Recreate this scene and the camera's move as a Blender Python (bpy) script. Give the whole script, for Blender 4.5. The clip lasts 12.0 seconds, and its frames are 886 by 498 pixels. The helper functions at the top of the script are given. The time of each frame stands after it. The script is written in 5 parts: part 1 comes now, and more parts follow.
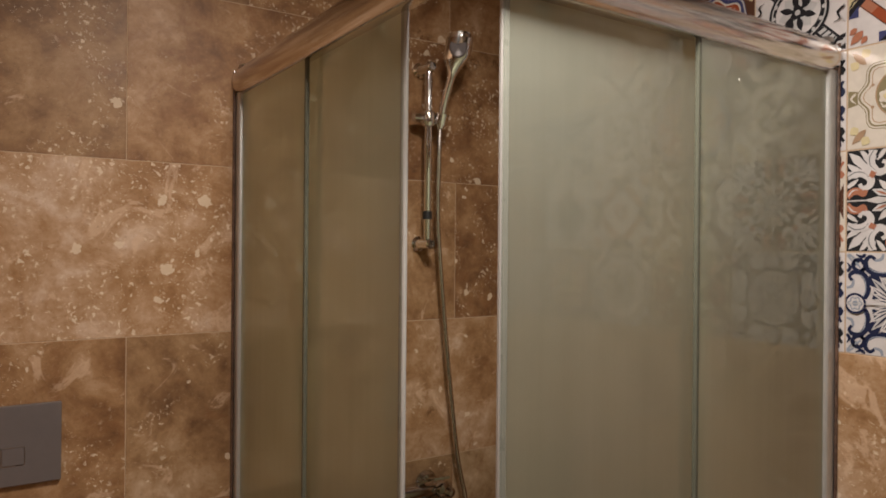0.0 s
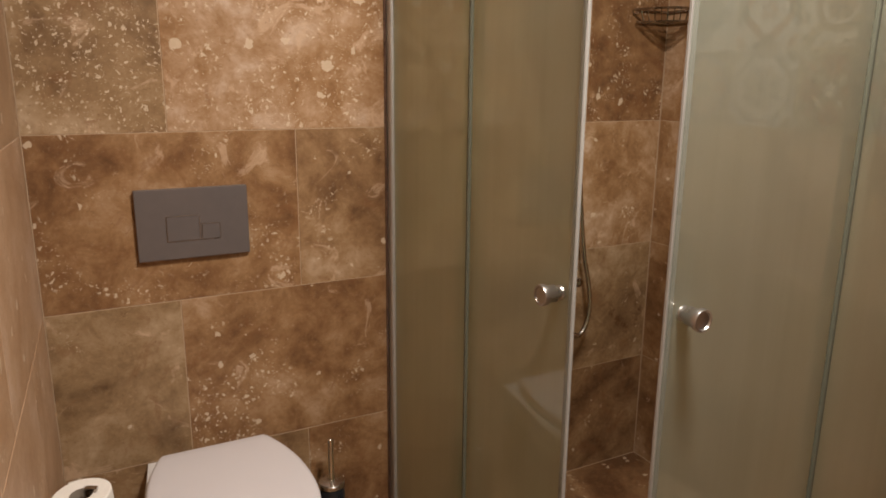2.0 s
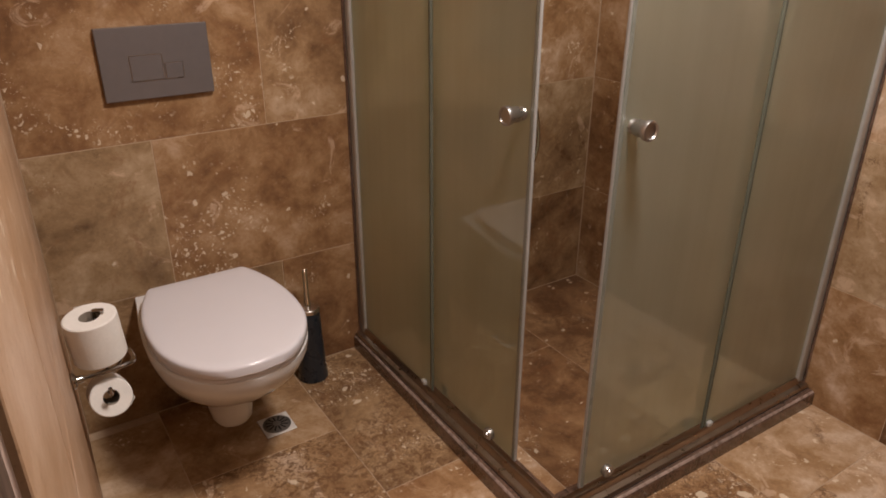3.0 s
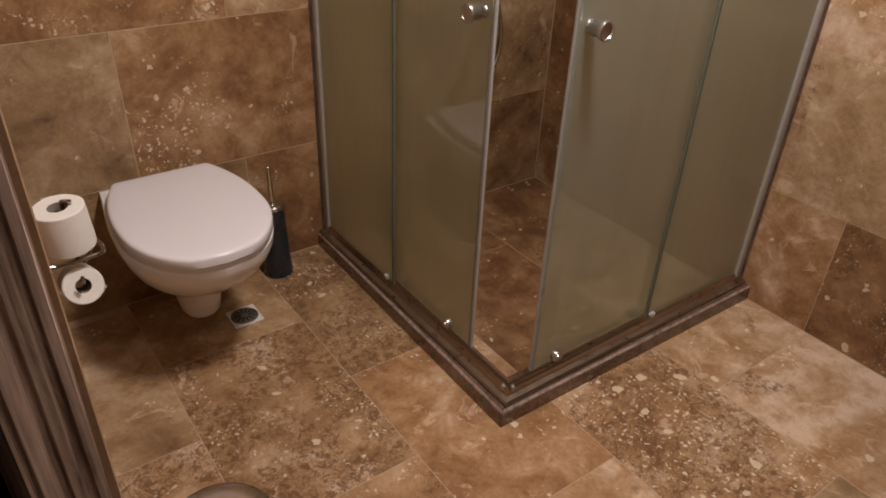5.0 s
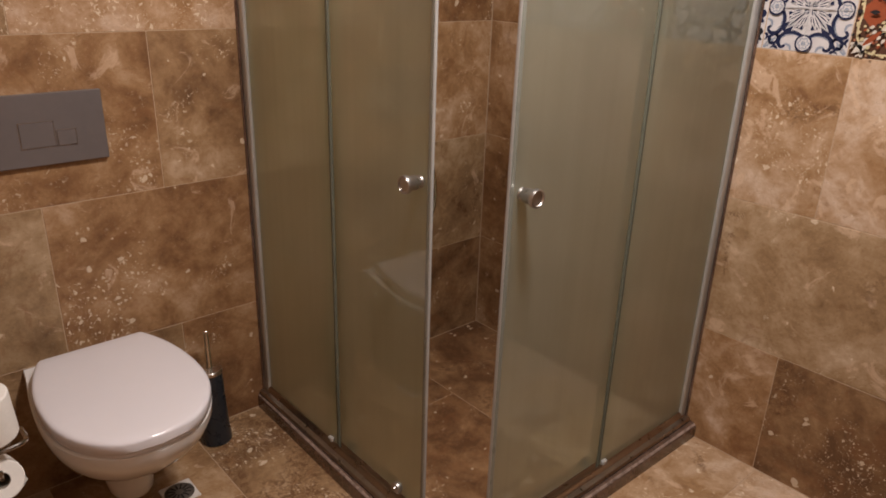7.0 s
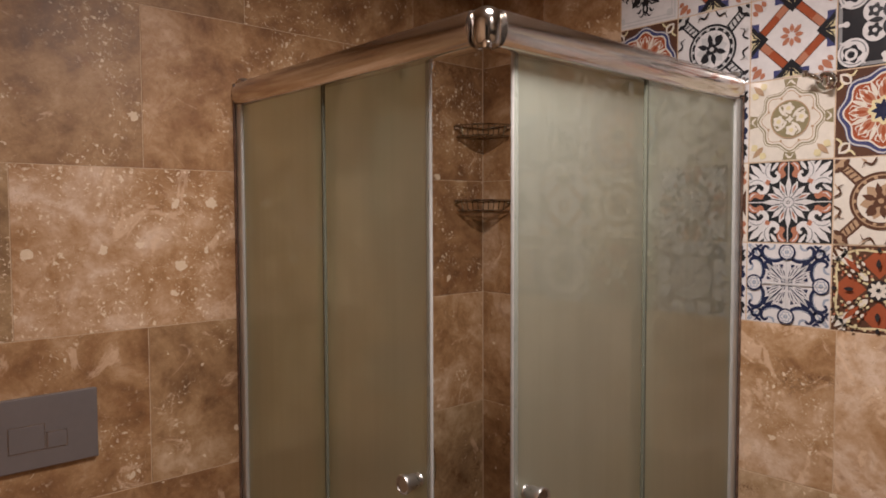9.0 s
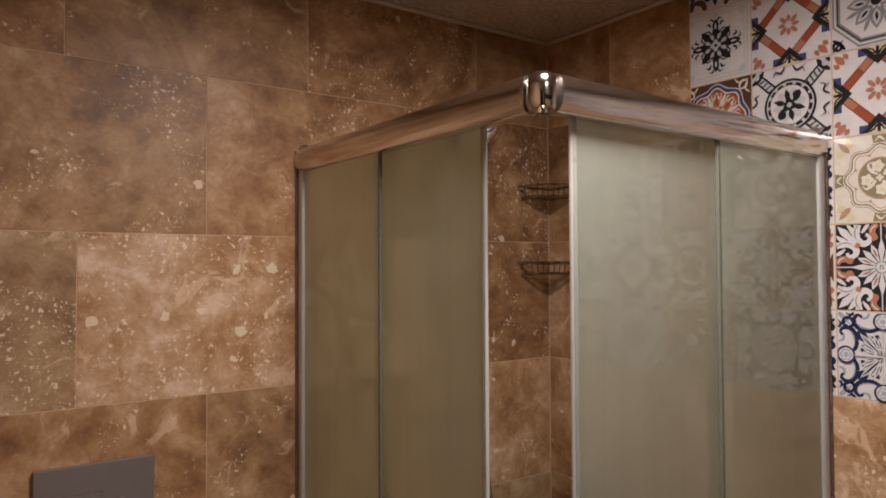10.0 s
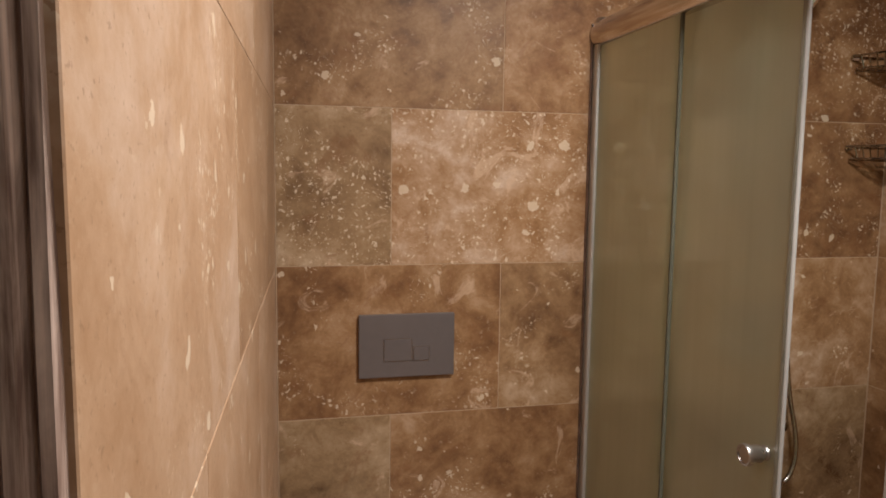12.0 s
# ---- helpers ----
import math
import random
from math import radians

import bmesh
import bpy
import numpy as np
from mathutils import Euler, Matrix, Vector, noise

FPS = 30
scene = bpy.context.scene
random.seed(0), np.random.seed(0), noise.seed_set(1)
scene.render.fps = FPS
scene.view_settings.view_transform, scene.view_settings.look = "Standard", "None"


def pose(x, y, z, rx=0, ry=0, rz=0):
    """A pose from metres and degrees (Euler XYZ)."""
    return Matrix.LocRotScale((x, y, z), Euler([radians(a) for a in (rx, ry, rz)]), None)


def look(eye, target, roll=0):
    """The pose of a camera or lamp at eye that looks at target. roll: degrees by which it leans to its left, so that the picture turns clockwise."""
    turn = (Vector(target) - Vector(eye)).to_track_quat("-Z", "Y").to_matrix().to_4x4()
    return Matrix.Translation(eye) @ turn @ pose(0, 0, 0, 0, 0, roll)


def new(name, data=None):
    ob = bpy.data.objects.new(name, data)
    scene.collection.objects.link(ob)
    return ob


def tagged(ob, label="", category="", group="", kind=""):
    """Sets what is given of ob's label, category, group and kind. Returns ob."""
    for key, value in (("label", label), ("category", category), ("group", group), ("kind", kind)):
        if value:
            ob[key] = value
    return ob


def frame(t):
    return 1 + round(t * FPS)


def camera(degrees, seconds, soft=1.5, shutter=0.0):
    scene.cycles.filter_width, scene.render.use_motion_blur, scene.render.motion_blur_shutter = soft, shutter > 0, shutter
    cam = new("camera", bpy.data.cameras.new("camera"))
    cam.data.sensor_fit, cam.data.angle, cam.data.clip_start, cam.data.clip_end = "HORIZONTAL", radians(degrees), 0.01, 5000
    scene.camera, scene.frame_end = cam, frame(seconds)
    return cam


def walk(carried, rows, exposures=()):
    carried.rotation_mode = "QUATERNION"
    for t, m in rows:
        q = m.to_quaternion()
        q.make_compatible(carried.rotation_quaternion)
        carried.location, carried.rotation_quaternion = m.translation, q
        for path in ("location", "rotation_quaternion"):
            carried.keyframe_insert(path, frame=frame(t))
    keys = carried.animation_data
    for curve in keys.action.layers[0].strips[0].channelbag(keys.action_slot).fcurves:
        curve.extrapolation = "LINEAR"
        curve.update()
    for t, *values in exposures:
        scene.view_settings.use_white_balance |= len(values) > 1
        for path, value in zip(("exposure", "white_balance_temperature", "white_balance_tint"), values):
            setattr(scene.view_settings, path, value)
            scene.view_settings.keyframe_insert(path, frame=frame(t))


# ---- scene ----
cam = camera(64.2, 12.0, 1.8)
PATH = [
    (0, (-1.416, -1.645, 1.324), (-0.312, 0.023, 1.322), 0.5),
    (0.5, (-1.39, -1.645, 1.305), (-0.455, 0.116, 1.145), -0.2),
    (1, (-1.408, -1.639, 1.299), (-0.598, 0.168, 1.015), 1.0),
    (1.5, (-1.482, -1.639, 1.277), (-0.745, 0.186, 0.923), 1.4),
    (2, (-1.61, -1.651, 1.243), (-0.711, 0.074, 0.776), 0.5),
    (2.5, (-1.698, -1.693, 1.224), (-0.774, -0.043, 0.574), -0.9),
    (3, (-1.735, -1.728, 1.215), (-0.742, -0.21, 0.374), 0.2),
    (3.5, (-1.763, -1.749, 1.209), (-0.79, -0.301, 0.232), 0.2),
    (3.7, (-1.758, -1.757, 1.215), (-0.774, -0.342, 0.201), 0.3),
    (5.5, (-1.775, -1.786, 1.222), (-0.748, -0.453, 0.142), 3.0),
    (6, (-1.762, -1.777, 1.22), (-0.682, -0.501, 0.122), 2.7),
    (6.5, (-1.773, -1.762, 1.247), (-0.588, -0.455, 0.306), 2.8),
    (7, (-1.761, -1.754, 1.285), (-0.52, -0.372, 0.546), 1.9),
    (7.2, (-1.752, -1.759, 1.296), (-0.496, -0.358, 0.618), 1.4),
    (8.8, (-1.749, -1.737, 1.385), (-0.421, -0.249, 1.235), -0.1),
    (9, (-1.749, -1.731, 1.397), (-0.411, -0.248, 1.298), -0.2),
    (9.5, (-1.725, -1.73, 1.423), (-0.388, -0.243, 1.42), -0.3),
    (10, (-1.688, -1.712, 1.427), (-0.511, -0.096, 1.479), -0.3),
    (10.5, (-1.665, -1.706, 1.403), (-0.769, 0.081, 1.469), -0.1),
    (11, (-1.666, -1.704, 1.394), (-1.008, 0.185, 1.402), 0.1),
    (11.5, (-1.668, -1.706, 1.376), (-1.164, 0.228, 1.292), 0.4),
    (12, (-1.681, -1.716, 1.353), (-1.246, 0.224, 1.14), 0.7),
]
# seconds, stops, and the white balance that drifts as the view turns from the stone to the glass
EXPOSURES = [(0.0, -0.20, 6550, 6), (0.5, -0.17, 6600, 6), (1.0, 0.0, 6650, 6), (1.5, 0.15, 6750, 3), (2.0, 0.24, 6700, 5), (2.5, 0.28, 6580, 8), (3.0, 0.18, 6500, 10), (5.5, 0.12, 6450, 10),
             (7.0, 0.15, 6400, 10), (9.0, -0.02, 6250, 10), (10.0, -0.04, 6250, 10), (11.0, 0.02, 6280, 8), (12.0, 0.13, 6250, 5)]
walk(cam, [(t, look(eye, target, roll)) for t, eye, target, roll in PATH], EXPOSURES)

# ---- light ----
world = bpy.data.worlds.new("world")
scene.world = world
world.use_nodes = True
world.node_tree.nodes["Background"].inputs["Color"].default_value = (0.9, 0.75, 0.6, 1)
world.node_tree.nodes["Background"].inputs["Strength"].default_value = 0.0

# main lamp, then a weaker unseen one added to fill jamb and shadows
MAIN_AND_FILL = (((-0.95, -1.16, 2.15), 26.5), ((-1.05, -2.02, 2.15), 3.2))
for spot, watts in MAIN_AND_FILL:
    lamp_data = bpy.data.lights.new("main_and_fill_light", "AREA")
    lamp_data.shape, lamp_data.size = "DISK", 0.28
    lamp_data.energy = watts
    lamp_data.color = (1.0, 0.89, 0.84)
    lamp_light = new("main_and_fill_light", lamp_data)
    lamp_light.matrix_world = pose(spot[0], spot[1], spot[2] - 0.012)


# ---- materials ----
def nodes_of(name):
    m = bpy.data.materials.new(name)
    m.use_nodes = True
    nt = m.node_tree
    return m, nt, nt.nodes["Principled BSDF"]


def add(nt, kind, **values):
    n = nt.nodes.new(kind)
    for k, v in values.items():
        if k in n.inputs:
            n.inputs[k].default_value = v
    return n


def maths(nt, op, a, b=None, clamp=False):
    n = nt.nodes.new("ShaderNodeMath")
    n.operation, n.use_clamp = op, clamp
    for i, v in enumerate((a, b)):
        if v is None:
            continue
        if isinstance(v, (int, float)):
            n.inputs[i].default_value = v
        else:
            nt.links.new(v, n.inputs[i])
    return n.outputs[0]


def ramp(nt, fac, stops):
    n = nt.nodes.new("ShaderNodeValToRGB")
    els = n.color_ramp.elements
    while len(els) < len(stops):
        els.new(0.5)
    for e, (p, c) in zip(els, stops):
        e.position = p
        e.color = (*c, 1) if len(c) == 3 else c
    nt.links.new(fac, n.inputs[0])
    return n.outputs[0]


def blend(nt, fac, a, b, kind="MIX"):
    n = nt.nodes.new("ShaderNodeMix")
    n.data_type, n.blend_type = "RGBA", kind
    for sock, v in ((n.inputs[0], fac), (n.inputs[6], a), (n.inputs[7], b)):
        if isinstance(v, (int, float)):
            sock.default_value = v
        elif isinstance(v, tuple):
            sock.default_value = (*v, 1)
        else:
            nt.links.new(v, sock)
    return n.outputs[2]


def steps(nt, v, low, high):
    n = nt.nodes.new("ShaderNodeMapRange")
    n.interpolation_type = "SMOOTHSTEP"
    for i, x in enumerate((v, low, high)):
        if isinstance(x, (int, float)):
            n.inputs[i].default_value = x
        else:
            nt.links.new(x, n.inputs[i])
    return n.outputs[0]


def noise_of(nt, vec, scale, detail=4.0, rough=0.55, distort=0.0):
    n = add(nt, "ShaderNodeTexNoise", Scale=scale, Detail=detail, Roughness=rough, Distortion=distort)
    nt.links.new(vec, n.inputs["Vector"])
    return n.outputs["Fac"]


def travertine(name="travertine", calm=False):
    """Honed, filled travertine. The object's colour holds, tile by tile: tone, amount of cream filling, amount of brown
    speckle, and how far it turns to olive grey."""
    m, nt, b = nodes_of(name)
    tc, oi = nt.nodes.new("ShaderNodeTexCoord"), nt.nodes.new("ShaderNodeObjectInfo")
    off = nt.nodes.new("ShaderNodeVectorMath")
    off.operation = "SCALE"
    off.inputs[0].default_value = (57.0, 83.0, 31.0)
    nt.links.new(oi.outputs["Random"], off.inputs["Scale"])
    pos = nt.nodes.new("ShaderNodeVectorMath")
    nt.links.new(tc.outputs["Object"], pos.inputs[0])
    nt.links.new(off.outputs[0], pos.inputs[1])
    v = pos.outputs[0]
    wob = add(nt, "ShaderNodeTexNoise", Scale=34.0, Detail=3.0, Roughness=0.6)
    nt.links.new(v, wob.inputs["Vector"])
    wv = nt.nodes.new("ShaderNodeVectorMath")
    wv.operation = "MULTIPLY_ADD"
    nt.links.new(wob.outputs["Color"], wv.inputs[0])
    wv.inputs[1].default_value = (0.035, 0.035, 0.035)
    nt.links.new(v, wv.inputs[2])
    wob2 = add(nt, "ShaderNodeTexNoise", Scale=190.0, Detail=2.0, Roughness=0.6)
    nt.links.new(v, wob2.inputs["Vector"])
    wv2 = nt.nodes.new("ShaderNodeVectorMath")
    wv2.operation = "MULTIPLY_ADD"
    nt.links.new(wob2.outputs["Color"], wv2.inputs[0])
    wv2.inputs[1].default_value = (0.0065, 0.0065, 0.0065)
    nt.links.new(wv.outputs[0], wv2.inputs[2])
    warped = wv2.outputs[0]
    sep = nt.nodes.new("ShaderNodeSeparateColor")
    nt.links.new(oi.outputs["Color"], sep.inputs[0])
    tone, chips, speck, olive = sep.outputs[0], sep.outputs[1], sep.outputs[2], oi.outputs["Alpha"]
    # cloudy ground
    big = noise_of(nt, v, 4.2, 5.0, 0.62, 0.7)
    mid = noise_of(nt, v, 15.0, 5.0, 0.65, 0.4)
    fine = noise_of(nt, v, 95.0, 3.0, 0.6)
    cloud = maths(nt, "ADD", maths(nt, "MULTIPLY", big, 0.55 if calm else 0.95), maths(nt, "MULTIPLY", mid, 0.30 if calm else 0.62))
    cloud = maths(nt, "ADD", cloud, maths(nt, "MULTIPLY", fine, 0.16))
    cloud = maths(nt, "ADD", cloud, maths(nt, "MULTIPLY", maths(nt, "SUBTRACT", tone, 0.5), 0.55))
    cloud = maths(nt, "ADD", cloud, -0.005 if calm else -0.365)
    base = ramp(nt, cloud, [(0.20, (0.128, 0.058, 0.025)), (0.40, (0.248, 0.128, 0.058)), (0.52, (0.338, 0.192, 0.092)),
                            (0.64, (0.440, 0.282, 0.166)), (0.82, (0.610, 0.462, 0.352))])
    grey = ramp(nt, cloud, [(0.25, (0.138, 0.090, 0.050)), (0.50, (0.308, 0.216, 0.120)), (0.80, (0.510, 0.388, 0.246))])
    col = blend(nt, olive, base, grey)
    if calm:
        col = blend(nt, 0.22, col, (0.500, 0.345, 0.255))
    # paler clouds with a torn edge, and brown ones
    torn = noise_of(nt, v, 8.5, 7.0, 0.66, 1.3)
    low = maths(nt, "SUBTRACT", 0.72, maths(nt, "MULTIPLY", tone, 0.24))
    col = blend(nt, maths(nt, "MULTIPLY", steps(nt, torn, low, maths(nt, "ADD", low, 0.070)), 0.15 if calm else 0.58), col, (0.630, 0.450, 0.310))
    rusty = noise_of(nt, v, 10.0, 6.0, 0.66, 1.0)
    low = maths(nt, "ADD", 0.46, maths(nt, "MULTIPLY", tone, 0.20))
    col = blend(nt, maths(nt, "MULTIPLY", steps(nt, rusty, low, maths(nt, "ADD", low, 0.09)), 0.18 if calm else 0.38), col, (0.215, 0.098, 0.042))
    pins = steps(nt, noise_of(nt, v, 150.0, 3.0, 0.7), 0.60, 0.68)
    col = blend(nt, maths(nt, "MULTIPLY", pins, 0.35), col, (0.150, 0.078, 0.036))
    # brown speckle in drifts
    low = maths(nt, "SUBTRACT", 0.74, maths(nt, "MULTIPLY", speck, 0.38))
    drift = steps(nt, noise_of(nt, v, 5.5, 3.0, 0.6, 0.5), low, maths(nt, "ADD", low, 0.10))
    curl = maths(nt, "ABSOLUTE", maths(nt, "SUBTRACT", noise_of(nt, v, 34.0, 4.0, 0.68, 1.6), 0.5))
    blot = steps(nt, noise_of(nt, warped, 46.0, 6.0, 0.70, 0.8), 0.515, 0.555)
    dark = maths(nt, "ADD", maths(nt, "MULTIPLY", steps(nt, curl, 0.034, 0.014), 0.8), blot, True)
    col = blend(nt, maths(nt, "MULTIPLY", maths(nt, "MULTIPLY", drift, dark), 0.80), col, (0.128, 0.062, 0.028))
    # cream filling of the pores: many small, some large
    flow = maths(nt, "SUBTRACT", 0.66, maths(nt, "MULTIPLY", chips, 0.28))
    field = steps(nt, noise_of(nt, v, 5.0, 4.0, 0.62, 0.9), flow, maths(nt, "ADD", flow, 0.09))

    def pores(scale, share, gain):
        vor = nt.nodes.new("ShaderNodeTexVoronoi")
        vor.voronoi_dimensions = "2D"
        vor.inputs["Scale"].default_value = scale
        nt.links.new(warped, vor.inputs["Vector"])
        vs = nt.nodes.new("ShaderNodeSeparateColor")
        nt.links.new(vor.outputs["Color"], vs.inputs[0])
        size = maths(nt, "MULTIPLY", maths(nt, "SUBTRACT", vs.outputs[0], share), gain)
        return maths(nt, "LESS_THAN", vor.outputs["Distance"], size)
    small = pores(72.0, 0.50, 0.62)
    tiny = pores(165.0, 0.52, 0.60)
    large = pores(12.0, 0.64, maths(nt, "ADD", maths(nt, "MULTIPLY", chips, 0.46), 0.10))
    cream = maths(nt, "ADD", maths(nt, "MULTIPLY", small, field), maths(nt, "MULTIPLY", large, 0.9), True)
    cream = maths(nt, "ADD", cream, maths(nt, "MULTIPLY", tiny, maths(nt, "ADD", maths(nt, "MULTIPLY", field, 0.6), 0.10)), True)
    col = blend(nt, maths(nt, "MULTIPLY", cream, 0.80), col, (0.70, 0.575, 0.425))
    nt.links.new(col, b.inputs["Base Color"])
    rough = maths(nt, "ADD", maths(nt, "MULTIPLY", mid, 0.16), maths(nt, "ADD", maths(nt, "MULTIPLY", cream, 0.15), 0.36))
    nt.links.new(rough, b.inputs["Roughness"])
    b.inputs["Specular IOR Level"].default_value = 0.20
    bump = add(nt, "ShaderNodeBump", Strength=0.15, Distance=0.0006)
    nt.links.new(maths(nt, "SUBTRACT", fine, maths(nt, "MULTIPLY", maths(nt, "ADD", cream, dark), 0.35)), bump.inputs["Height"])
    nt.links.new(bump.outputs[0], b.inputs["Normal"])
    return m


def plain(name, colour, rough=0.5, metal=0.0, vary=0.12, scale=30.0, bump=0.0, coat=0.0, spec=0.5, rvary=0.1):
    m, nt, b = nodes_of(name)
    tc = nt.nodes.new("ShaderNodeTexCoord")
    n = noise_of(nt, tc.outputs["Object"], scale, 5.0, 0.6, 0.2)
    n2 = noise_of(nt, tc.outputs["Object"], scale * 0.17, 3.0, 0.5)
    f = maths(nt, "ADD", maths(nt, "MULTIPLY", n, 0.6), maths(nt, "MULTIPLY", n2, 0.4))
    lo, hi = tuple(c * (1 - vary) for c in colour), tuple(min(1, c * (1 + vary)) for c in colour)
    nt.links.new(ramp(nt, f, [(0.3, lo), (0.7, hi)]), b.inputs["Base Color"])
    nt.links.new(maths(nt, "ADD", maths(nt, "MULTIPLY", n, rvary * 2), max(0.0, rough - rvary)), b.inputs["Roughness"])
    b.inputs["Metallic"].default_value = metal
    b.inputs["Coat Weight"].default_value = coat
    b.inputs["Specular IOR Level"].default_value = spec
    if bump:
        bp = add(nt, "ShaderNodeBump", Strength=bump, Distance=0.001)
        nt.links.new(n, bp.inputs["Height"])
        nt.links.new(bp.outputs[0], b.inputs["Normal"])
    return m


def timber(name, dark, light, rough=0.55, along=2, coat=0.0, fine=1.0, wavy=1.1, spread=0.15):
    """Wood whose grain runs along the given axis."""
    m, nt, b = nodes_of(name)
    tc = nt.nodes.new("ShaderNodeTexCoord")
    mp = nt.nodes.new("ShaderNodeMapping")
    nt.links.new(tc.outputs["Object"], mp.inputs["Vector"])
    mp.inputs["Scale"].default_value = tuple((0.9 if fine == 1.0 else 2.6) if i == along else 34.0 * fine for i in range(3))
    n = noise_of(nt, mp.outputs[0], 2.2, 6.0, 0.65, wavy)
    mp2 = nt.nodes.new("ShaderNodeMapping")
    nt.links.new(tc.outputs["Object"], mp2.inputs["Vector"])
    mp2.inputs["Scale"].default_value = tuple(3.0 if i == along else 160.0 for i in range(3))
    n2 = noise_of(nt, mp2.outputs[0], 1.6, 4.0, 0.6, 0.3)
    f = maths(nt, "ADD", maths(nt, "MULTIPLY", n, 0.5), maths(nt, "MULTIPLY", n2, 0.5))
    mid = tuple((a + c) / 2 for a, c in zip(dark, light))
    nt.links.new(ramp(nt, f, [(0.5 - spread, dark), (0.5, mid), (0.49 + spread, light)]), b.inputs["Base Color"])
    b.inputs["Roughness"].default_value = rough
    b.inputs["Coat Weight"].default_value = coat
    bp = add(nt, "ShaderNodeBump", Strength=0.35, Distance=0.001)
    nt.links.new(f, bp.inputs["Height"])
    nt.links.new(bp.outputs[0], b.inputs["Normal"])
    return m


def satin_glass():
    """Acid-etched safety glass: smooth and shiny in front, milky inside."""
    m, nt, b = nodes_of("satin_glass")
    out = nt.nodes["Material Output"]
    nt.nodes.remove(b)
    tc = nt.nodes.new("ShaderNodeTexCoord")
    film = noise_of(nt, tc.outputs["Object"], 3.5, 5.0, 0.6, 0.6)
    grain = noise_of(nt, tc.outputs["Object"], 420.0, 2.0, 0.5)
    mp = nt.nodes.new("ShaderNodeMapping")
    nt.links.new(tc.outputs["Object"], mp.inputs["Vector"])
    mp.inputs["Scale"].default_value = (40.0, 40.0, 1.2)
    runs = noise_of(nt, mp.outputs[0], 1.0, 3.0, 0.55)
    f = maths(nt, "ADD", maths(nt, "MULTIPLY", film, 0.5), maths(nt, "ADD", maths(nt, "MULTIPLY", runs, 0.35), maths(nt, "MULTIPLY", grain, 0.15)))
    tint = ramp(nt, f, [(0.3, (0.68, 0.74, 0.62)), (0.7, (0.77, 0.83, 0.71))])
    dif = nt.nodes.new("ShaderNodeBsdfDiffuse")
    dtint = ramp(nt, f, [(0.3, (0.440, 0.475, 0.392)), (0.7, (0.525, 0.560, 0.475))])
    nt.links.new(dtint, dif.inputs["Color"])
    tl = nt.nodes.new("ShaderNodeBsdfTranslucent")
    ttint = ramp(nt, f, [(0.3, (0.77, 0.83, 0.60)), (0.7, (0.85, 0.90, 0.69))])
    nt.links.new(ttint, tl.inputs["Color"])
    tr = add(nt, "ShaderNodeBsdfRefraction", Roughness=0.45, IOR=1.08)
    nt.links.new(tint, tr.inputs["Color"])
    haze = nt.nodes.new("ShaderNodeMixShader")
    haze.inputs[0].default_value = 0.58
    nt.links.new(dif.outputs[0], haze.inputs[1])
    nt.links.new(tl.outputs[0], haze.inputs[2])
    body = nt.nodes.new("ShaderNodeMixShader")
    body.inputs[0].default_value = 0.24
    nt.links.new(haze.outputs[0], body.inputs[1])
    nt.links.new(tr.outputs[0], body.inputs[2])
    fr = add(nt, "ShaderNodeFresnel", IOR=1.6)
    gl = add(nt, "ShaderNodeBsdfGlossy", Roughness=0.02)
    gl.inputs["Color"].default_value = (0.95, 0.97, 0.94, 1)
    mix = nt.nodes.new("ShaderNodeMixShader")
    nt.links.new(fr.outputs[0], mix.inputs[0])
    nt.links.new(body.outputs[0], mix.inputs[1])
    nt.links.new(gl.outputs[0], mix.inputs[2])
    nt.links.new(mix.outputs[0], out.inputs["Surface"])
    return m


def clear_face():
    """The untreated back of the glass, which lets everything through."""
    m, nt, b = nodes_of("clear_glass_back")
    t = nt.nodes.new("ShaderNodeBsdfTransparent")
    t.inputs["Color"].default_value = (0.96, 0.98, 0.95, 1)
    nt.links.new(t.outputs[0], nt.nodes["Material Output"].inputs["Surface"])
    nt.nodes.remove(b)
    return m


def ceiling_print():
    """Pale panel with a faint printed repeat of rosettes."""
    m, nt, b = nodes_of("ceiling_panel")
    tc = nt.nodes.new("ShaderNodeTexCoord")
    vor = add(nt, "ShaderNodeTexVoronoi", Scale=11.0, Randomness=0.0)
    nt.links.new(tc.outputs["Object"], vor.inputs["Vector"])
    ring = maths(nt, "SINE", maths(nt, "MULTIPLY", vor.outputs["Distance"], 24.0))
    n = noise_of(nt, tc.outputs["Object"], 9.0, 4.0)
    f = maths(nt, "ADD", maths(nt, "MULTIPLY", ring, 0.22), n)
    nt.links.new(ramp(nt, f, [(0.3, (0.42, 0.35, 0.28)), (0.8, (0.60, 0.51, 0.43))]), b.inputs["Base Color"])
    b.inputs["Roughness"].default_value = 0.35
    return m


STONE = travertine()
PALESTONE = travertine("pale_travertine", True)
GROUT = plain("grout", (0.46, 0.335, 0.225), 0.85, vary=0.15, scale=80, bump=0.2)
PALEEDGE = plain("pale_marble_edge", (0.270, 0.200, 0.168), 0.28, vary=0.55, scale=60, bump=0.1, spec=0.8)
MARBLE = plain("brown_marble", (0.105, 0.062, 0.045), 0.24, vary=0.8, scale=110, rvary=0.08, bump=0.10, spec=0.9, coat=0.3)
DULLALU = plain("dulled_aluminium", (0.44, 0.37, 0.31), 0.30, 1.0, vary=0.12, scale=40, rvary=0.1)
SATINCHROME = plain("satin_chrome", (0.50, 0.48, 0.46), 0.30, 0.95, vary=0.05, scale=30)
